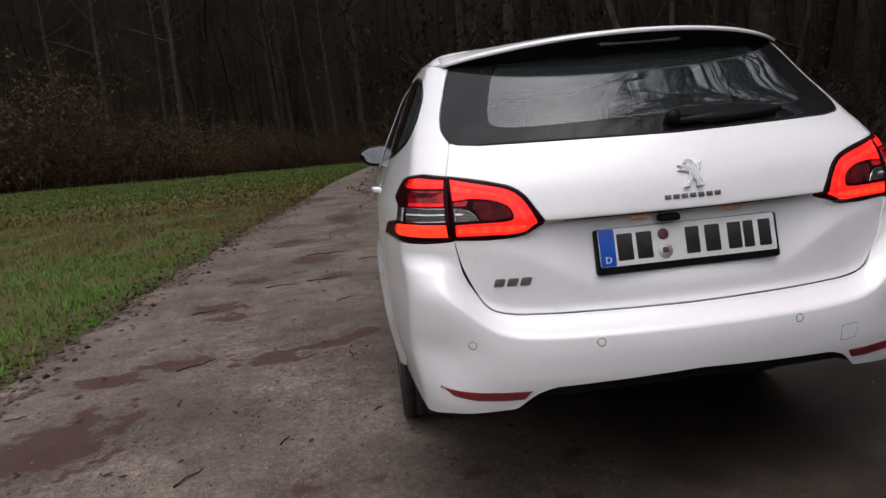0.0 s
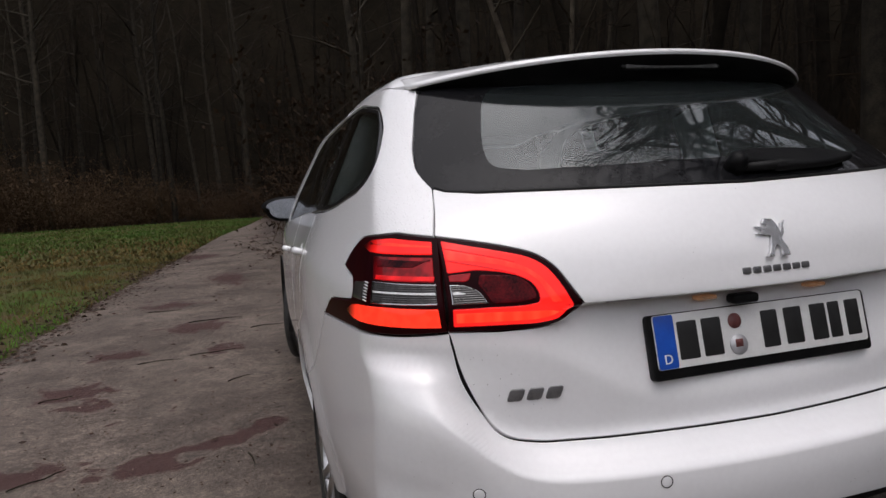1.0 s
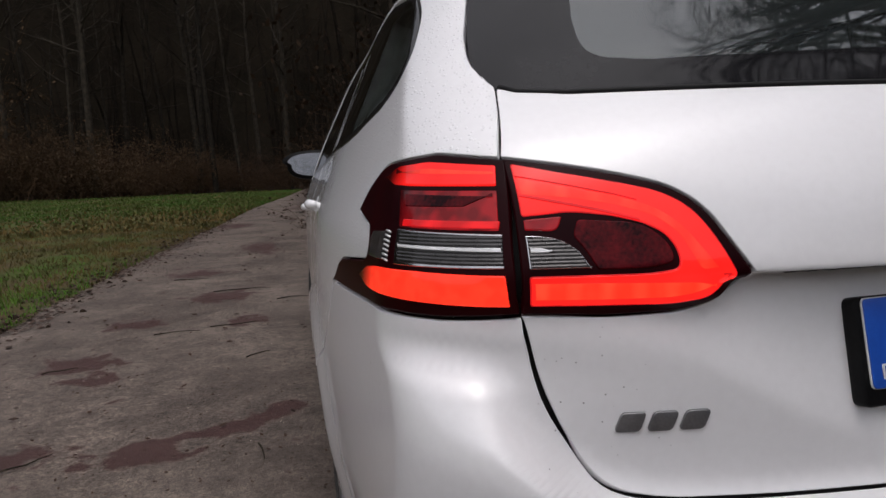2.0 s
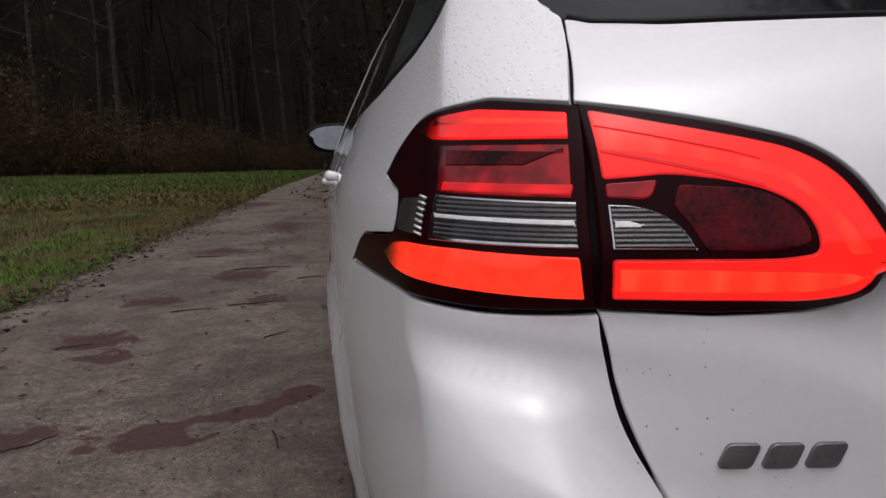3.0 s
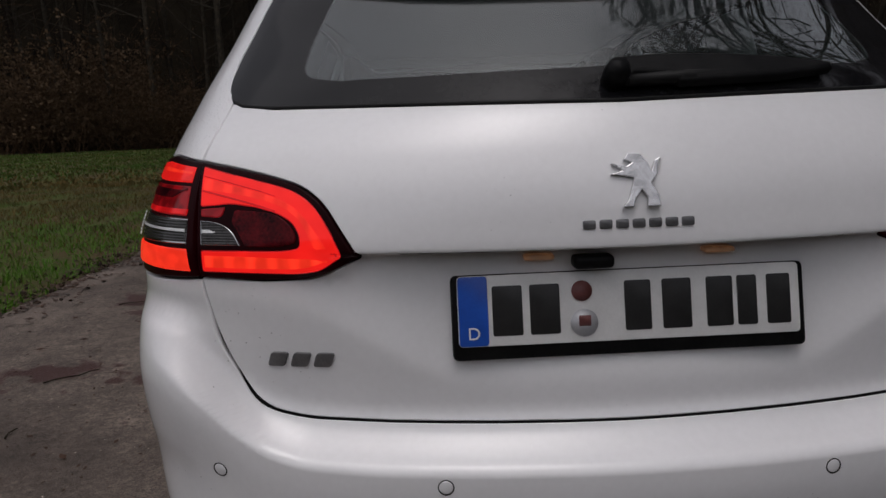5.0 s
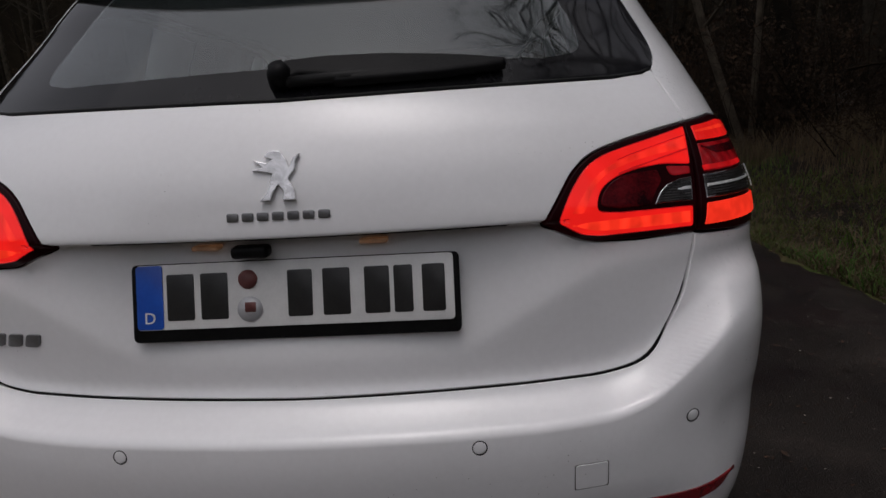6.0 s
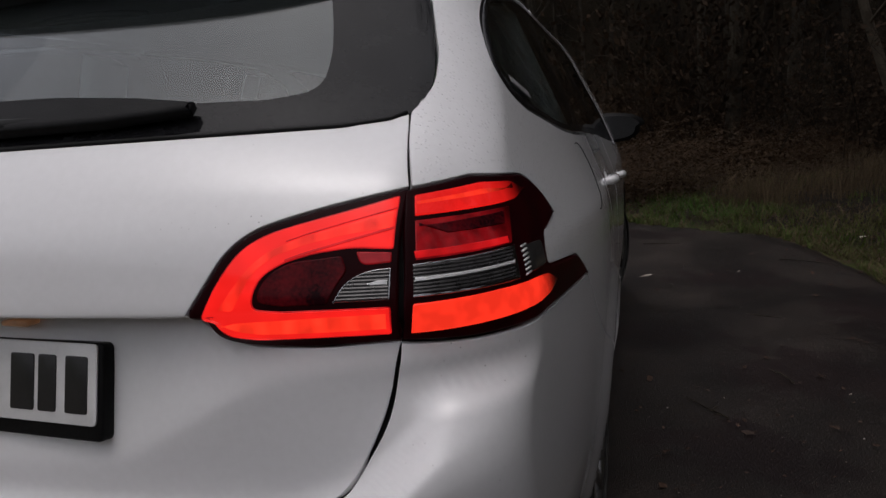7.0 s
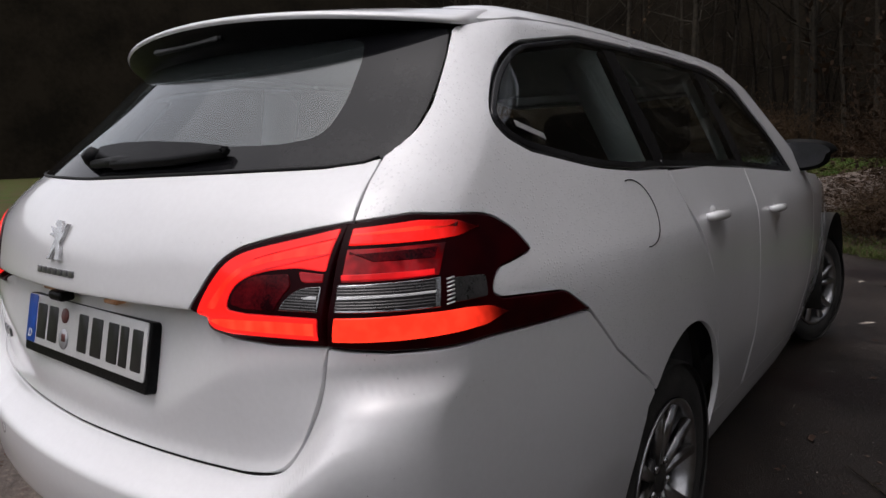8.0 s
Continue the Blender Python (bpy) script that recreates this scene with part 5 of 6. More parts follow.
PATCHES = [(-2.35, 1.25, .38, .42), (-2.40, 2.05, .26, .16), (-2.08, 2.22, .30, .16), (-1.53, 2.11, .26, .16), (-1.24, 2.26, .25, .09), (-2.15, 3.55, .30, .25), (-2.0, 3.20, .22, .14), (-2.05, 4.55, .25, .22), (-1.52, 5.45, .36, .36),
           (-1.9, 6.95, .4, .3), (-1.0, 2.42, .17, .12), (-1.25, 4.4, .18, .2), (1.0, 2.95, .45, .30), (1.75, 2.5, .6, .4), (1.5, 4.3, .5, .35), (2.2, 3.4, .35, .9), (2.45, 5.2, .3, .8), (.9, 6.1, .7, .35), (1.3, 1.7, .4, .3)]


def mud_at(x, y):
    """How muddy the track is: blotches of set place and size, with a ragged edge."""
    d = max(max(0, 1.25 - math.hypot((x - cx) / rx, (y - cy) / ry)) for cx, cy, rx, ry in PATCHES)
    far = max(0, noise.noise(Vector((x * 1.1, y * .55, 7))) - .12) * 1.2 if y > 6 or y < .6 else 0
    return min(1.0, max(d * .62, far))


def build_road():
    verts, faces, stain, soaked_shade = [], [], [], []
    across = [0, .010] + np.linspace(.03, .97, 90).tolist() + [.990, 1]
    along = np.concatenate([np.arange(-60, -6, 3.0), np.arange(-6, 0, .4), np.arange(0, 9, .05), np.arange(9, 20, .25), np.arange(20, 62, 1.0)])
    for y in along:
        l = left_at(y) + .12 * noise.noise(Vector((y * 1.7, 1, 0))) + .06 * noise.noise(Vector((y * 6, 5, 0)))
        r = right_at(y) + .14 * noise.noise(Vector((y * 1.3, 9, 0))) + .06 * noise.noise(Vector((y * 6, 15, 0)))
        for t in across:
            x = l + (r - l) * t
            z = -.04 if t in (0, 1) else -.003 + .010 * noise.noise(Vector((x * .9, y * .9, 3))) + .003 * noise.noise(Vector((x * 6, y * 6, 3)))
            m = mud_at(x, y)
            verts.append((x, y, z - .004 * m))
            stain.append(m)
            soaked_shade.append(float(ramp(-.9, .7, x + .5 * noise.noise(Vector((x * .8, y * .8, 11)))) * (.93 + .22 * max(-.3, noise.noise(Vector((x * 2.2, y * 2.2, 31)))))))
    k = len(across)
    for i in range(len(along) - 1):
        for j in range(k - 1):
            faces.append((i * k + j, i * k + j + 1, (i + 1) * k + j + 1, (i + 1) * k + j))
    mesh = bpy.data.meshes.new("road")
    mesh.from_pydata(verts, [], faces)
    mesh.polygons.foreach_set("use_smooth", [True] * len(faces))
    col = mesh.color_attributes.new("mud", "FLOAT_COLOR", "POINT")
    col.data.foreach_set("color", np.repeat(np.array(stain), 4).astype(np.float32))
    col = mesh.color_attributes.new("soaked_shade", "FLOAT_COLOR", "POINT")
    col.data.foreach_set("color", np.repeat(np.array(soaked_shade), 4).astype(np.float32))
    return mesh


road = tagged(mesh_object("road", build_road(), TRACK), "wet grey gravel track with reddish mud patches, its right half coloured darker for shade", "road", kind="structure")


# ---- grass, litter and twigs on the ground, uncountable ----
def scatter(name, items, mat, label, category):
    """One object of many small flat pieces: each a list of corner points."""
    verts, faces = [], []
    for quad in items:
        faces.append(tuple(range(len(verts), len(verts) + len(quad))))
        verts.extend(quad)
    mesh = bpy.data.meshes.new(name)
    mesh.from_pydata(verts, [], faces)
    return tagged(mesh_object(name, mesh, mat), label, category, kind="stuff")


rng = random.Random(5)


def blade(x, y, z, h, w, lean):
    a = rng.uniform(0, 2 * math.pi)
    b = rng.uniform(0, 2 * math.pi)
    dx, dy = math.cos(a) * w / 2, math.sin(a) * w / 2
    lx, ly = math.cos(b) * lean * h, math.sin(b) * lean * h
    return [[(x - dx, y - dy, z), (x + dx, y + dy, z), (x + dx * .7 + lx * .35, y + dy * .7 + ly * .35, z + h * .6), (x - dx * .7 + lx * .35, y - dy * .7 + ly * .35, z + h * .6)],
            [(x - dx * .7 + lx * .35, y - dy * .7 + ly * .35, z + h * .6), (x + dx * .7 + lx * .35, y + dy * .7 + ly * .35, z + h * .6), (x + lx, y + ly, z + h * .92)]]


def brownness(x, y):
    edge = left_at(y) - x
    return noise.noise(Vector((x * .22, y * .16, 2))) * .35 + 1.8 * math.exp(-((y - 13) / 6) ** 2) * math.exp(-((edge - 2.5) / 6) ** 2) - .16


green, brown, far_green = [], [], []
for _ in range(56000):
    y = -1.5 + 15.5 * rng.random() ** 1.15
    edge = 7.5 * rng.random() ** 1.3
    x = left_at(y) - edge + .05
    clump = noise.noise(Vector((x * 1.6, y * 1.6, 4)))
    if clump < -.30 and rng.random() < .75 or (edge < .35 and rng.random() < .6):
        continue
    to = brown if rng.random() < max(.03, brownness(x, y)) else green
    to.extend(blade(x, y, ground_height(x, y) - .005, rng.uniform(.03, .085) * (1 + .7 * clump), rng.uniform(.006, .012), rng.uniform(.2, .9)))
for _ in range(46000):
    y = 13 + 27 * rng.random()
    x = left_at(y) - 30 * rng.random() ** 1.4 + .05
    if y > float(WOOD_EDGE(x)) - .5:
        continue
    to = brown if rng.random() < max(.05, brownness(x, y)) else far_green
    to.extend(blade(x, y, ground_height(x, y) - .01, rng.uniform(.05, .12), rng.uniform(.03, .06), rng.uniform(.3, 1.0)))
right_dry = []
for _ in range(30000):
    y = -3 + 17 * rng.random()
    x = right_at(y) + 4.5 * rng.random() ** 1.6 - .05
    clump = noise.noise(Vector((x * .9, y * .9, 14)))
    h = rng.uniform(.03, .10)
    if clump < -.05:
        continue
    to = far_green if rng.random() < .55 * math.exp(-((y - 7.5) / 3.0) ** 2) + .30 else right_dry
    to.extend(blade(x, y, ground_height(x, y) - .005, h * (1.3 + max(0, clump) * 1.6), rng.uniform(.006, .012), rng.uniform(.3, 1.1)))
for _ in range(26000):
    y = 1.6 + 6.6 * rng.random()
    x = right_at(y) - .04 + 2.6 * rng.random() ** 1.5
    clump = noise.noise(Vector((x * 1.9, y * 1.9, 44)))
    if clump < -.15 and rng.random() < .7:
        continue
    to = far_green if rng.random() < .42 + .5 * clump else right_dry
    to.extend(blade(x, y, ground_height(x, y) - .005, rng.uniform(.03, .085) * (1 + .8 * max(0, clump)), rng.uniform(.004, .008), rng.uniform(.5, 1.6)))
for _ in range(330):
    cx = rng.uniform(.1, 6.5)
    cy = rng.uniform(8.8, 11.5) if cx < 1.8 else rng.uniform(7.6, 9.8) if cx < 4 else rng.uniform(5.0, 9.5)
    if cx < float(ROAD_RIGHT(cy)) + .3:
        continue
    for _ in range(26):
        x, y = cx + rng.gauss(0, .10), cy + rng.gauss(0, .10)
        right_dry.extend(blade(x, y, ground_height(x, y), rng.uniform(.15, .50), rng.uniform(.004, .008), rng.uniform(.1, .8)))
scatter("grass", green, GRASS, "short wet green grass of the meadow", "grass")
scatter("grass", far_green, GRASS_FAR, "dull dark grass reaching to the wood", "grass")
scatter("grass", brown, GRASS_BROWN, "faded brownish grass beside the track", "grass")
scatter("dry_grass", right_dry, DRY, "dry straw-coloured grass on the dark verge", "grass")


def leaf(x, y, z, s):
    a, t = rng.uniform(0, 6.28), rng.uniform(-.5, .5)
    u, v = Vector((math.cos(a), math.sin(a), t * .5)) * s, Vector((-math.sin(a), math.cos(a), rng.uniform(-.4, .4))) * s * rng.uniform(.4, .7)
    c = Vector((x, y, z + abs(t) * s * .5 + .004))
    return [tuple(c - u), tuple(c - v * .9), tuple(c + u), tuple(c + v)]


litter = []
for _ in range(12000):
    side = rng.random()
    y = rng.uniform(-2, 16)
    if side < .36:
        x = left_at(y) + rng.gauss(.0, .16)
    elif side < .50:
        x = left_at(y) - abs(rng.gauss(0, 1.3))
    elif side < .60:
        x = rng.uniform(left_at(y), right_at(y))
        if rng.random() < .8:
            continue
    else:
        x = right_at(y) + abs(rng.gauss(0, 1.6)) - .1
    litter.append(leaf(x, y, max(ground_height(x, y), -.002 if left_at(y) < x < right_at(y) else -1) + .003, rng.uniform(.012, .034)))
scatter("leaf_litter", litter, DEAD_LEAF, "dark wet dead leaves along the track's edges", "leaves")

bits = []
for _ in range(8500):
    y = rng.uniform(.2, 12)
    x = rng.uniform(left_at(y), right_at(y))
    bits.append(leaf(x, y, .001, rng.uniform(.003, .012) * (1 if rng.random() < .92 else 2.2)))
scatter("track_debris", bits, DEAD_LEAF, "crumbs of bark and leaf strewn over the track", "debris")
chips = [leaf(x, y, .001, rng.uniform(.002, .005)) for x, y in ((rng.uniform(-2.9, 2.4), rng.uniform(.2, 8)) for _ in range(1900))]
scatter("track_grit", chips, PALE, "pale grit strewn over the track", "grit")

clods = bmesh.new()
for _ in range(800):
    y = rng.uniform(.3, 13)
    x = left_at(y) + rng.gauss(-.02, .20)
    r = .006 + .022 * rng.random() ** 2
    c = bmesh.ops.create_icosphere(clods, subdivisions=1, radius=r)["verts"]
    m = pose(x, y, ground_height(x, y) + r * .2, rng.uniform(0, 360), rng.uniform(0, 360), 0) @ Matrix.Diagonal((rng.uniform(.7, 1.5), rng.uniform(.7, 1.3), rng.uniform(.5, .9), 1))
    for v in c:
        v.co = m @ (v.co * rng.uniform(.8, 1.2))
tagged(part("earth_clods", clods, LITTER, None, smooth=False), "dark crumbs of earth along the grass edge", "earth", kind="stuff")


def stick(x, y, length, angle, r=.0042):
    a, b, pts, p = radians(angle), rng.uniform(-.3, .3), [], Vector((x, y, r * .8))
    for k in range(6):
        pts.append(p.copy())
        p += Vector((math.cos(a + b * k * .4), math.sin(a + b * k * .4), 0)) * length / 5
        p.z = r * .8 + rng.uniform(0, .008)
    bm = tube(pts, [r, r * .95, r * .85, r * .8, r * .6, r * .35], 6)
    if length > .2:
        tube([pts[2], pts[2] + (pts[3] - pts[2]).cross(Vector((0, 0, 1))) * .9 + Vector((0, 0, .01))], [r * .6, r * .25], 5, bm)
    ob = part("stick", bm, BARK, None)
    tagged(ob, "thin dark fallen stick lying on the track", "stick", "sticks on the track")


for s_ in ((-2.06, 2.06, .24, 25), (-1.08, 2.05, .17, -75), (-1.70, .68, .14, 55), (-1.34, .92, .07, 70), (-1.85, 4.15, .30, 10), (-1.50, 4.25, .34, -8), (-2.30, 3.42, .18, 10), (-1.62, 5.7, .5, 6), (-2.1, 6.6, .35, -12), (-1.2, 3.35, .16, 40), (-1.05, 5.1, .3, 15),
           (1.25, 1.95, .22, 130), (1.55, 2.35, .16, 110), (1.95, 4.9, .42, -20), (.95, 5.55, .35, 5), (1.7, 3.3, .2, 160), (-2.75, 1.6, .1, 15), (-1.9, 1.5, .08, 100), (-.95, 1.15, .05, 30)):
    stick(*s_)
for x, y, s in ((.97, 4.2, .05), (.80, 5.55, .03), (2.75, 5.75, .06), (2.9, 6.2, .05), (1.6, 4.4, .02)):
    q = leaf(x, y, .004, s)
    b = bmesh.new()
    vs = [b.verts.new(Vector(p) + Vector((0, 0, .01))) for p in q]
    mid = b.verts.new(sum((v.co for v in vs), Vector()) / 4 + Vector((0, 0, .008)))
    for k in range(4):
        b.faces.new((vs[k], vs[(k + 1) % 4], mid))
    tagged(part("fallen_leaf", b, PALE, None), "pale curled dead leaf lying on wet ground", "leaf", "pale leaves")


# ---- trees ----
def branch_tubes(segments, sides):
    """Meshes tapered bars; segments: (points, radii)."""
    verts, faces = [], []
    for pts, radii in segments:
        n = sides(radii[0])
        base = len(verts)
        u = None
        for i, p in enumerate(pts):
            d = (pts[min(i + 1, len(pts) - 1)] - pts[max(i - 1, 0)]).normalized()
            u = d.orthogonal().normalized() if u is None else (u - d * u.dot(d)).normalized()
            v = d.cross(u)
            for k in range(n):
                a = 2 * math.pi * k / n
                verts.append(tuple(p + radii[i] * (math.cos(a) * u + math.sin(a) * v)))
        for i in range(len(pts) - 1):
            for k in range(n):
                faces.append((base + i * n + k, base + i * n + (k + 1) % n, base + (i + 1) * n + (k + 1) % n, base + (i + 1) * n + k))
    return verts, faces


def grow(r, start, direction, length, radius, steps, wander, lift):
    pts, radii, p, d = [], [], start.copy(), direction.normalized()
    for k in range(steps + 1):
        pts.append(p.copy())
        radii.append(max(.003, radius * (1 - .8 * k / steps)))
        d = (d + Vector((r.uniform(-1, 1), r.uniform(-1, 1), r.uniform(-1, 1))) * wander + Vector((0, 0, lift))).normalized()
        p += d * length / steps
    return pts, radii


def tree_meshes(seed, height, radius, low=.25, limbs=16, lean=0.0, twigs=5):
    """A bare broadleaf tree: trunk and limbs in one mesh, the crown's fine twigs in another."""
    r = random.Random(seed)
    trunk, fine = [], []
    stem = grow(r, Vector((0, 0, -.1)), Vector((lean, r.uniform(-.05, .05), 1)), height, radius, 12, .05, .06)
    trunk.append(stem)
    for k in range(limbs):
        f = low + (1 - low) * (k + r.random()) / limbs
        i = min(11, int(f * 12))
        start = stem[0][i].lerp(stem[0][i + 1], f * 12 - i)
        a = r.uniform(0, 2 * math.pi)
        out = Vector((math.cos(a), math.sin(a), r.uniform(.2, .9)))
        limb = grow(r, start, out, height * r.uniform(.16, .34) * (1.15 - .5 * f), stem[1][i] * r.uniform(.3, .5), 6, .16, .05)
        trunk.append(limb)
        for _ in range(5):
            j = r.randint(1, 6)
            sub = grow(r, limb[0][j], limb[0][j] - limb[0][j - 1] + Vector((r.uniform(-1, 1), r.uniform(-1, 1), r.uniform(-.6, 1))) * .25, height * r.uniform(.06, .12), max(.008, limb[1][j] * .5), 4, .22, .02)
            (trunk if sub[1][0] > .02 else fine).append(sub)
            for _ in range(twigs):
                q = r.randint(1, 4)
                fine.append(grow(r, sub[0][q], sub[0][q] - sub[0][q - 1] + Vector((r.uniform(-1, 1), r.uniform(-1, 1), r.uniform(-1, 1))) * .3, height * r.uniform(.025, .06), .006, 2, .3, 0))
    out = []
    for segs, nm in ((trunk, "trunk"), (fine, "crown")):
        mesh = bpy.data.meshes.new(nm)
        v, f = branch_tubes(segs, lambda q: 8 if q > .08 else 5 if q > .02 else 3)
        mesh.from_pydata(v, [], f)
        mesh.polygons.foreach_set("use_smooth", [True] * len(mesh.polygons))
        out.append(mesh)
    return out


def tree(meshes, m, label, bark=None):
    t = tagged(empty("tree", m), label, "tree", "trees at the edge of the wood")
    trunk = mesh_object("trunk", meshes[0], BARK, t)
    if bark is not None:
        trunk.material_slots[0].link = "OBJECT"
        trunk.material_slots[0].material = bark
    mesh_object("crown", meshes[1], TWIG, t)
    return t


KINDS = [tree_meshes(11, 17, .17, .35, 15), tree_meshes(12, 14, .11, .30, 13, .10), tree_meshes(13, 19, .22, .40, 16), tree_meshes(14, 11, .075, .22, 12, -.12), tree_meshes(15, 9, .05, .15, 11, .2), tree_meshes(16, 17, .20, .25, 26, .0, 10)]
SLIM, TALL = "slim bare tree with dark wet bark", "tall bare broadleaf tree at the edge of the wood"


def wood_start(x):
    return float(WOOD_EDGE(x))


tr = random.Random(21)
# two slim stems beside the track, then the wood's first rows
tree(tree_meshes(17, 9, .075, .25, 10, -.42), pose(4.42, 9.2, .08), SLIM, BARK_PALE)
tree(tree_meshes(18, 11, .06, .30, 11, .0), pose(4.46, 9.45, .10), SLIM, BARK_PALE)
tree(KINDS[4], pose(5.7, 8.2, .3, 0, 0, 300), SLIM)
placed = [(4.56, 9.2), (4.75, 9.5), (5.7, 8.2)]
while len(placed) < 78:
    if len(placed) < 40:
        x = tr.uniform(-34, 3)
        y = wood_start(x) + tr.random() ** 1.5 * 9
    else:
        x = tr.uniform(2.6, 17)
        y = max(wood_start(x), -14) + tr.random() * 20
    if min(math.hypot(x - a, y - b) for a, b in placed) < 1.1 or (x < right_at(y) + 1.6 and y < 37) or y > 60:
        continue
    placed.append((x, y))
    k = tr.choice((0, 1, 2, 3, 0, 2))
    s = tr.uniform(.85, 1.15)
    tree(KINDS[k], pose(x, y, ground_height(x, y) - .05, 0, 0, tr.uniform(0, 360)) @ Matrix.Diagonal((s, s, s, 1)), SLIM if k in (1, 3) else TALL)
# trees over the track's right side, and behind the camera
for x, y, k, a in ((5.6, 2.2, 5, 40), (7.4, 3.6, 5, 100), (6.6, .4, 5, 250), (8.2, 1.4, 5, 310), (6.4, 5.2, 5, 10), (6.4, -2.5, 0, 200), (7.2, -6, 2, 80), (5.0, -10, 1, 10), (9.6, 4.5, 2, 130), (-6, -26, 2, 30), (2, -30, 0, 75), (9, -22, 2, 160), (-14, -30, 0, 12), (14, -14, 2, 222)):
    tree(KINDS[k], pose(x, y, ground_height(x, y) - .05, 0, 0, a), TALL)


# ---- bushes at the wood's edge ----
def bush_meshes(seed, size):
    r = random.Random(seed)
    stems, leaves = [], []
    for _ in range(70):
        a = r.uniform(0, 6.28)
        st = grow(r, Vector((r.gauss(0, .25) * size, r.gauss(0, .25) * size, 0)), Vector((math.cos(a) * .6, math.sin(a) * .6, 1)), size * r.uniform(.6, 1.2), .010, 5, .22, -.04)
        stems.append(st)
        for _ in range(11):
            j = r.randint(1, 5)
            tw = grow(r, st[0][j], Vector((r.uniform(-1, 1), r.uniform(-1, 1), r.uniform(-.3, .8))), size * r.uniform(.15, .4), .005, 3, .25, -.03)
            stems.append(tw)
            for _ in range(4):
                p = tw[0][r.randint(1, 3)] + Vector((r.gauss(0, .04), r.gauss(0, .04), r.gauss(0, .04)))
                u = Vector((r.uniform(-1, 1), r.uniform(-1, 1), r.uniform(-1, 1))).normalized() * r.uniform(.015, .045) * size / 2
                v = u.orthogonal().normalized() * u.length * .6
                leaves.append([tuple(p - u), tuple(p - v), tuple(p + u), tuple(p + v)])
    out = []
    for nm, data in (("stem_tangle", branch_tubes(stems, lambda q: 3)), ("foliage", ([c for q in leaves for c in q], [tuple(range(4 * i, 4 * i + 4)) for i in range(len(leaves))]))):
        mesh = bpy.data.meshes.new(nm)
        mesh.from_pydata(data[0], [], data[1])
        out.append(mesh)
    return out


BUSHES = [bush_meshes(31, 2.2), bush_meshes(32, 1.5), bush_meshes(33, 3.0)]
TALL_BUSHES = [(-25.5, 2.3), (-23.0, 2.6), (-20.6, 2.8), (-18.4, 2.3), (-16.4, 1.3), (-14.6, 1.7), (-12.6, 2.0), (-11.0, 1.7), (-9.0, 1.2), (-7.0, 1.4), (-5.2, 1.0), (-3.0, 1.1), (-1.2, .9), (1.0, 1.0)]
for i in range(46):
    if i < len(TALL_BUSHES):
        x = TALL_BUSHES[i][0]
        y = wood_start(x) + tr.uniform(-.2, 1.2)
    elif i < 30:
        x = tr.uniform(-34, 2)
        y = wood_start(x) + tr.uniform(1.0, 4.0)
    else:
        x = tr.uniform(3.2, 9)
        y = wood_start(x) + tr.uniform(.6, 5)
    k = tr.randint(0, 2) if i < 30 else tr.randint(0, 1)
    big = tr.uniform(.9, 1.5) if i < 30 else tr.uniform(.6, .9)
    if i < len(TALL_BUSHES):
        k, big = 0, TALL_BUSHES[i][1]
    bush = tagged(empty("bush", pose(x, y, ground_height(x, y) - .05, 0, 0, tr.uniform(0, 360)) @ Matrix.Diagonal((big, big, big * tr.uniform(.8, 1.3), 1))), "tangled bush with brown withered leaves", "bush", "bushes along the wood")
    tangle = mesh_object("stem_tangle", BUSHES[k][0], BUSH_STEM, bush)
    if i >= len(TALL_BUSHES):
        tangle.material_slots[0].link = "OBJECT"
        tangle.material_slots[0].material = TWIG
    leaves = mesh_object("foliage", BUSHES[k][1], RUST, bush)
    if i < len(TALL_BUSHES) and x < -4:
        leaves.material_slots[0].link = "OBJECT"
        leaves.material_slots[0].material = RUST_WARM


# brown scrub where the track's right side ends
for x, y, k, big in ((.6, 8.7, 0, .62), (1.1, 9.1, 2, .62), (1.7, 11.1, 1, .8), (2.5, 10.9, 1, .95), (2.1, 13.0, 0, .8), (2.4, 14.2, 0, .9), (3.3, 10.6, 1, .9), (1.7, 14.6, 2, .8)):
    bush = tagged(empty("bush", pose(x, y, ground_height(x, y) - .05, 0, 0, x * 97) @ Matrix.Diagonal((big, big, big * .55, 1))), "low brown scrub at the end of the track", "bush", "bushes along the wood")
    mesh_object("stem_tangle", BUSHES[k][0], BUSH_STEM, bush)
    mesh_object("foliage", BUSHES[k][1], RUST, bush)


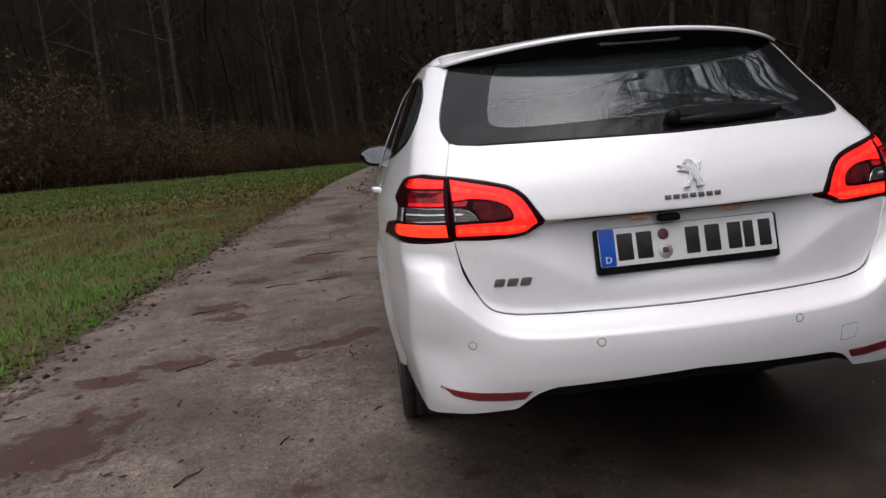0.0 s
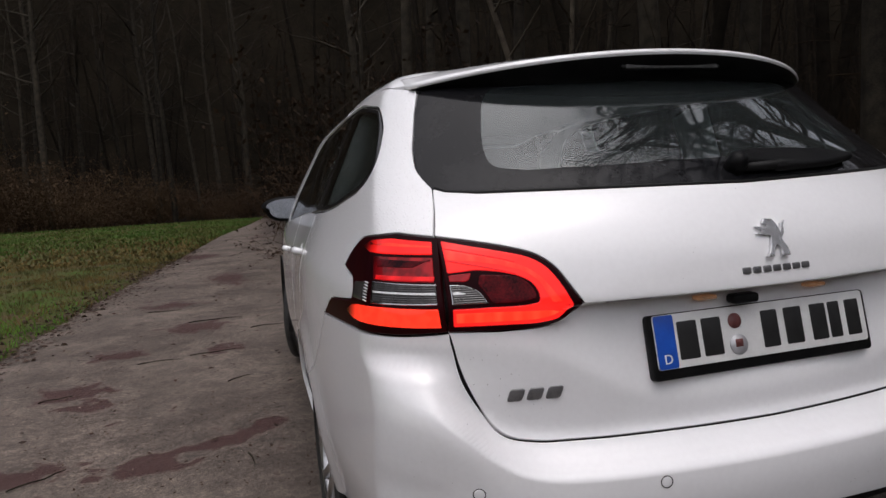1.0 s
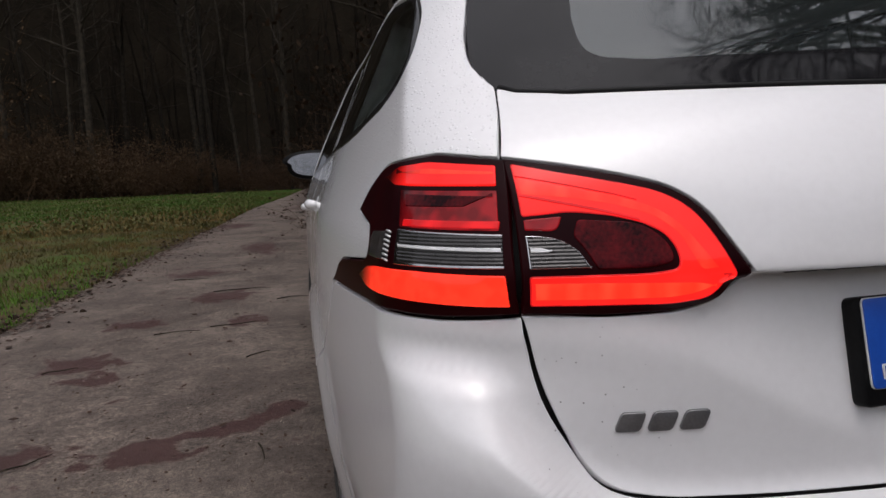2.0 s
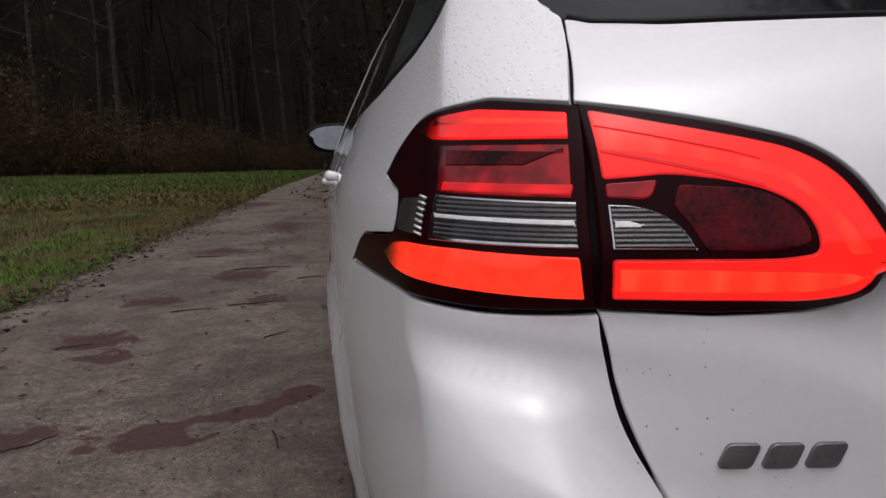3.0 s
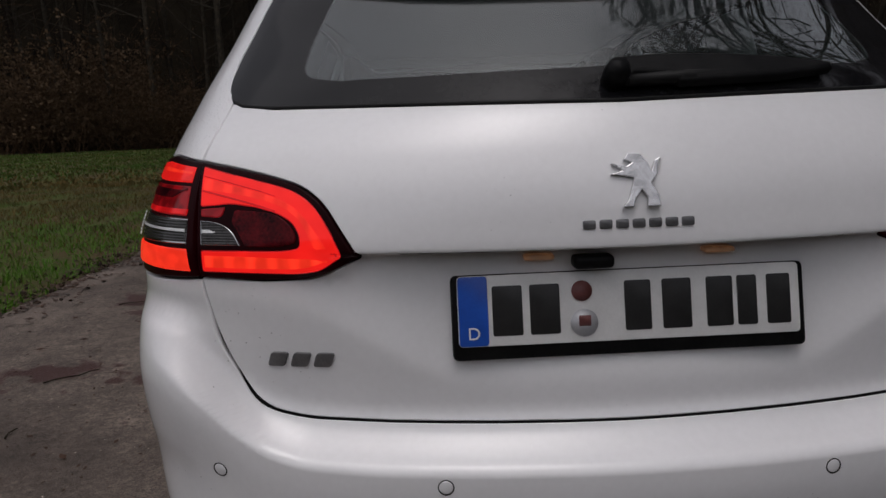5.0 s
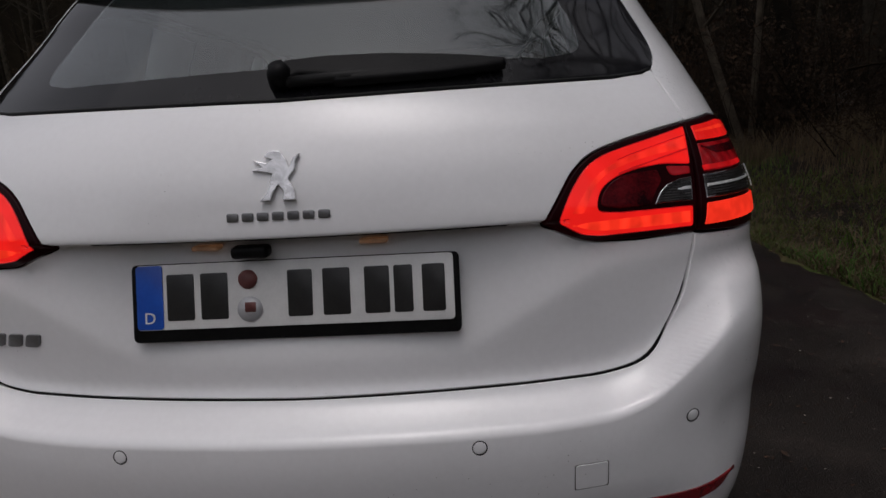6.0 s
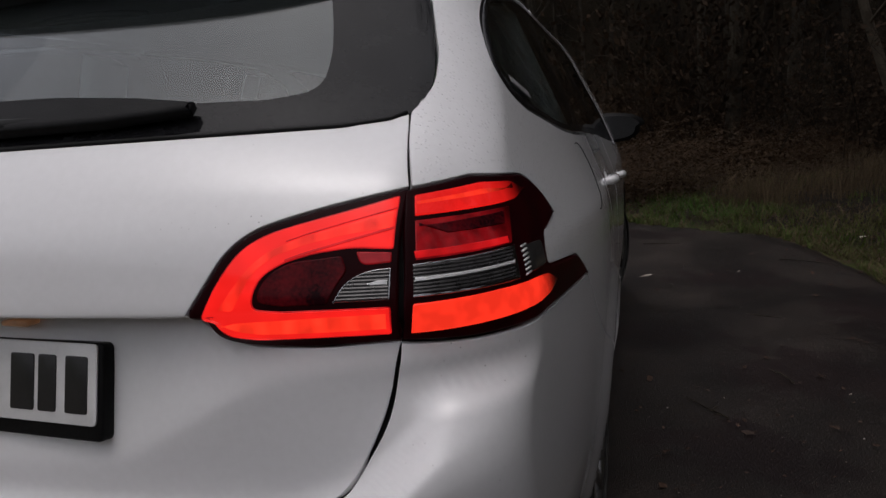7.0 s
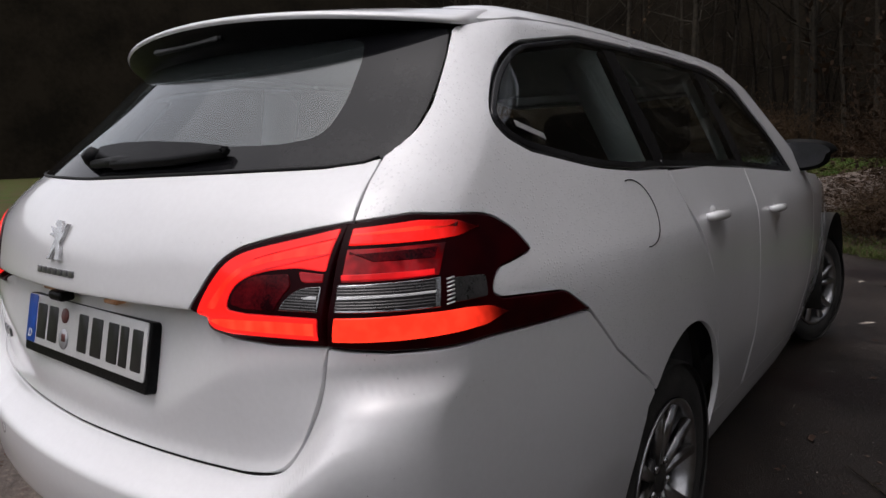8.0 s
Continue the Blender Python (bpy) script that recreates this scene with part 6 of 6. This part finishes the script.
# ---- the depth of the wood: stems and brushwood that nobody could count ----
def deep_wood():
    stems, brush = [], []
    r = random.Random(77)
    n = 0
    while n < 420:
        x = r.uniform(-55, 45)
        y = r.uniform(-20, 62)
        if y < wood_start(x) + 3.5 or math.hypot(x, y) > 64 or (x < right_at(y) + 3 and y < 40) or x > 45:
            continue
        n += 1
        stems.append(grow(r, Vector((x, y, ground_height(x, y) - .2)), Vector((r.uniform(-.16, .16), r.uniform(-.16, .16), 1)), r.uniform(9, 20), r.uniform(.04, .2), 6, .09, .05))
        for _ in range(34):
            p = Vector((x + r.gauss(0, 1.6), y + r.gauss(0, 1.6), ground_height(x, y) + r.uniform(0, 14) ** 1.0))
            brush.append(grow(r, p, Vector((r.uniform(-1, 1), r.uniform(-1, 1), r.uniform(-.2, .9))), r.uniform(.6, 2.4), r.uniform(.008, .022), 3, .25, 0))
        for _ in range(40):
            p = Vector((x + r.gauss(0, 1.4), y + r.gauss(0, 1.4), ground_height(x, y)))
            brush.append(grow(r, p, Vector((r.uniform(-.5, .5), r.uniform(-.5, .5), 1)), r.uniform(.6, 2.6), r.uniform(.006, .014), 3, .2, 0))
    return stems, brush


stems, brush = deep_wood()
for nm, segs, mat, lab in (("wood_stems", stems, WOOD_SHADED, "close-set stems deep in the wood, coloured dark for shade"), ("brushwood", brush, BRUSH_SHADED, "tangled bare brushwood under the trees, coloured dark for shade")):
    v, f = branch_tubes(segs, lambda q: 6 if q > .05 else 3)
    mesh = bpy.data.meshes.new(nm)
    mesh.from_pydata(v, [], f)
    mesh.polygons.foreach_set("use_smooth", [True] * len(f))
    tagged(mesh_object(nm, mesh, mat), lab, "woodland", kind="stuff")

# far woods all round, beyond everything else
bk = bmesh.new()
rows = []
for i in range(181):
    a = 2 * math.pi * i / 180
    top = 34 + 5 * noise.noise(Vector((math.cos(a) * 9, math.sin(a) * 9, 2))) + 3 * noise.noise(Vector((math.cos(a) * 40, math.sin(a) * 40, 5)))
    # tops out of view are set for light and reflections on the car
    if math.sin(a) < -.2:
        top *= .6
    if math.sin(a) > .35 and math.cos(a) > -.3:
        top *= 1.35
    if math.cos(a) > .5 and abs(math.sin(a)) < .4:
        top *= .6
    if math.cos(a) < 0:
        top = top + (9 + .2 * (top - 34) - top) * float(ramp(.27, .16, math.sin(a)) * ramp(-.75, -.6, math.sin(a)))
    rows.append([bk.verts.new((70 * math.cos(a) * (1 + .01 * z), 70 * math.sin(a) * (1 + .01 * z), z * top)) for z in (-.1, .25, .5, .75, 1)])
for p, q in zip(rows, rows[1:]):
    for j in range(4):
        bk.faces.new((p[j], q[j], q[j + 1], p[j + 1]))
# the shade between far trunks is put into this near-black colour
WOODS_FAR = material("far_shaded_woods", (.008, .0068, .005), 0.95, other=(.018, .0145, .010), scale=.25, amount=.6, fine=2.5, spec=.03)
tagged(part("backdrop", bk, WOODS_FAR, None), "bare woods closing the distance, coloured near black for shade", "woods", kind="structure")
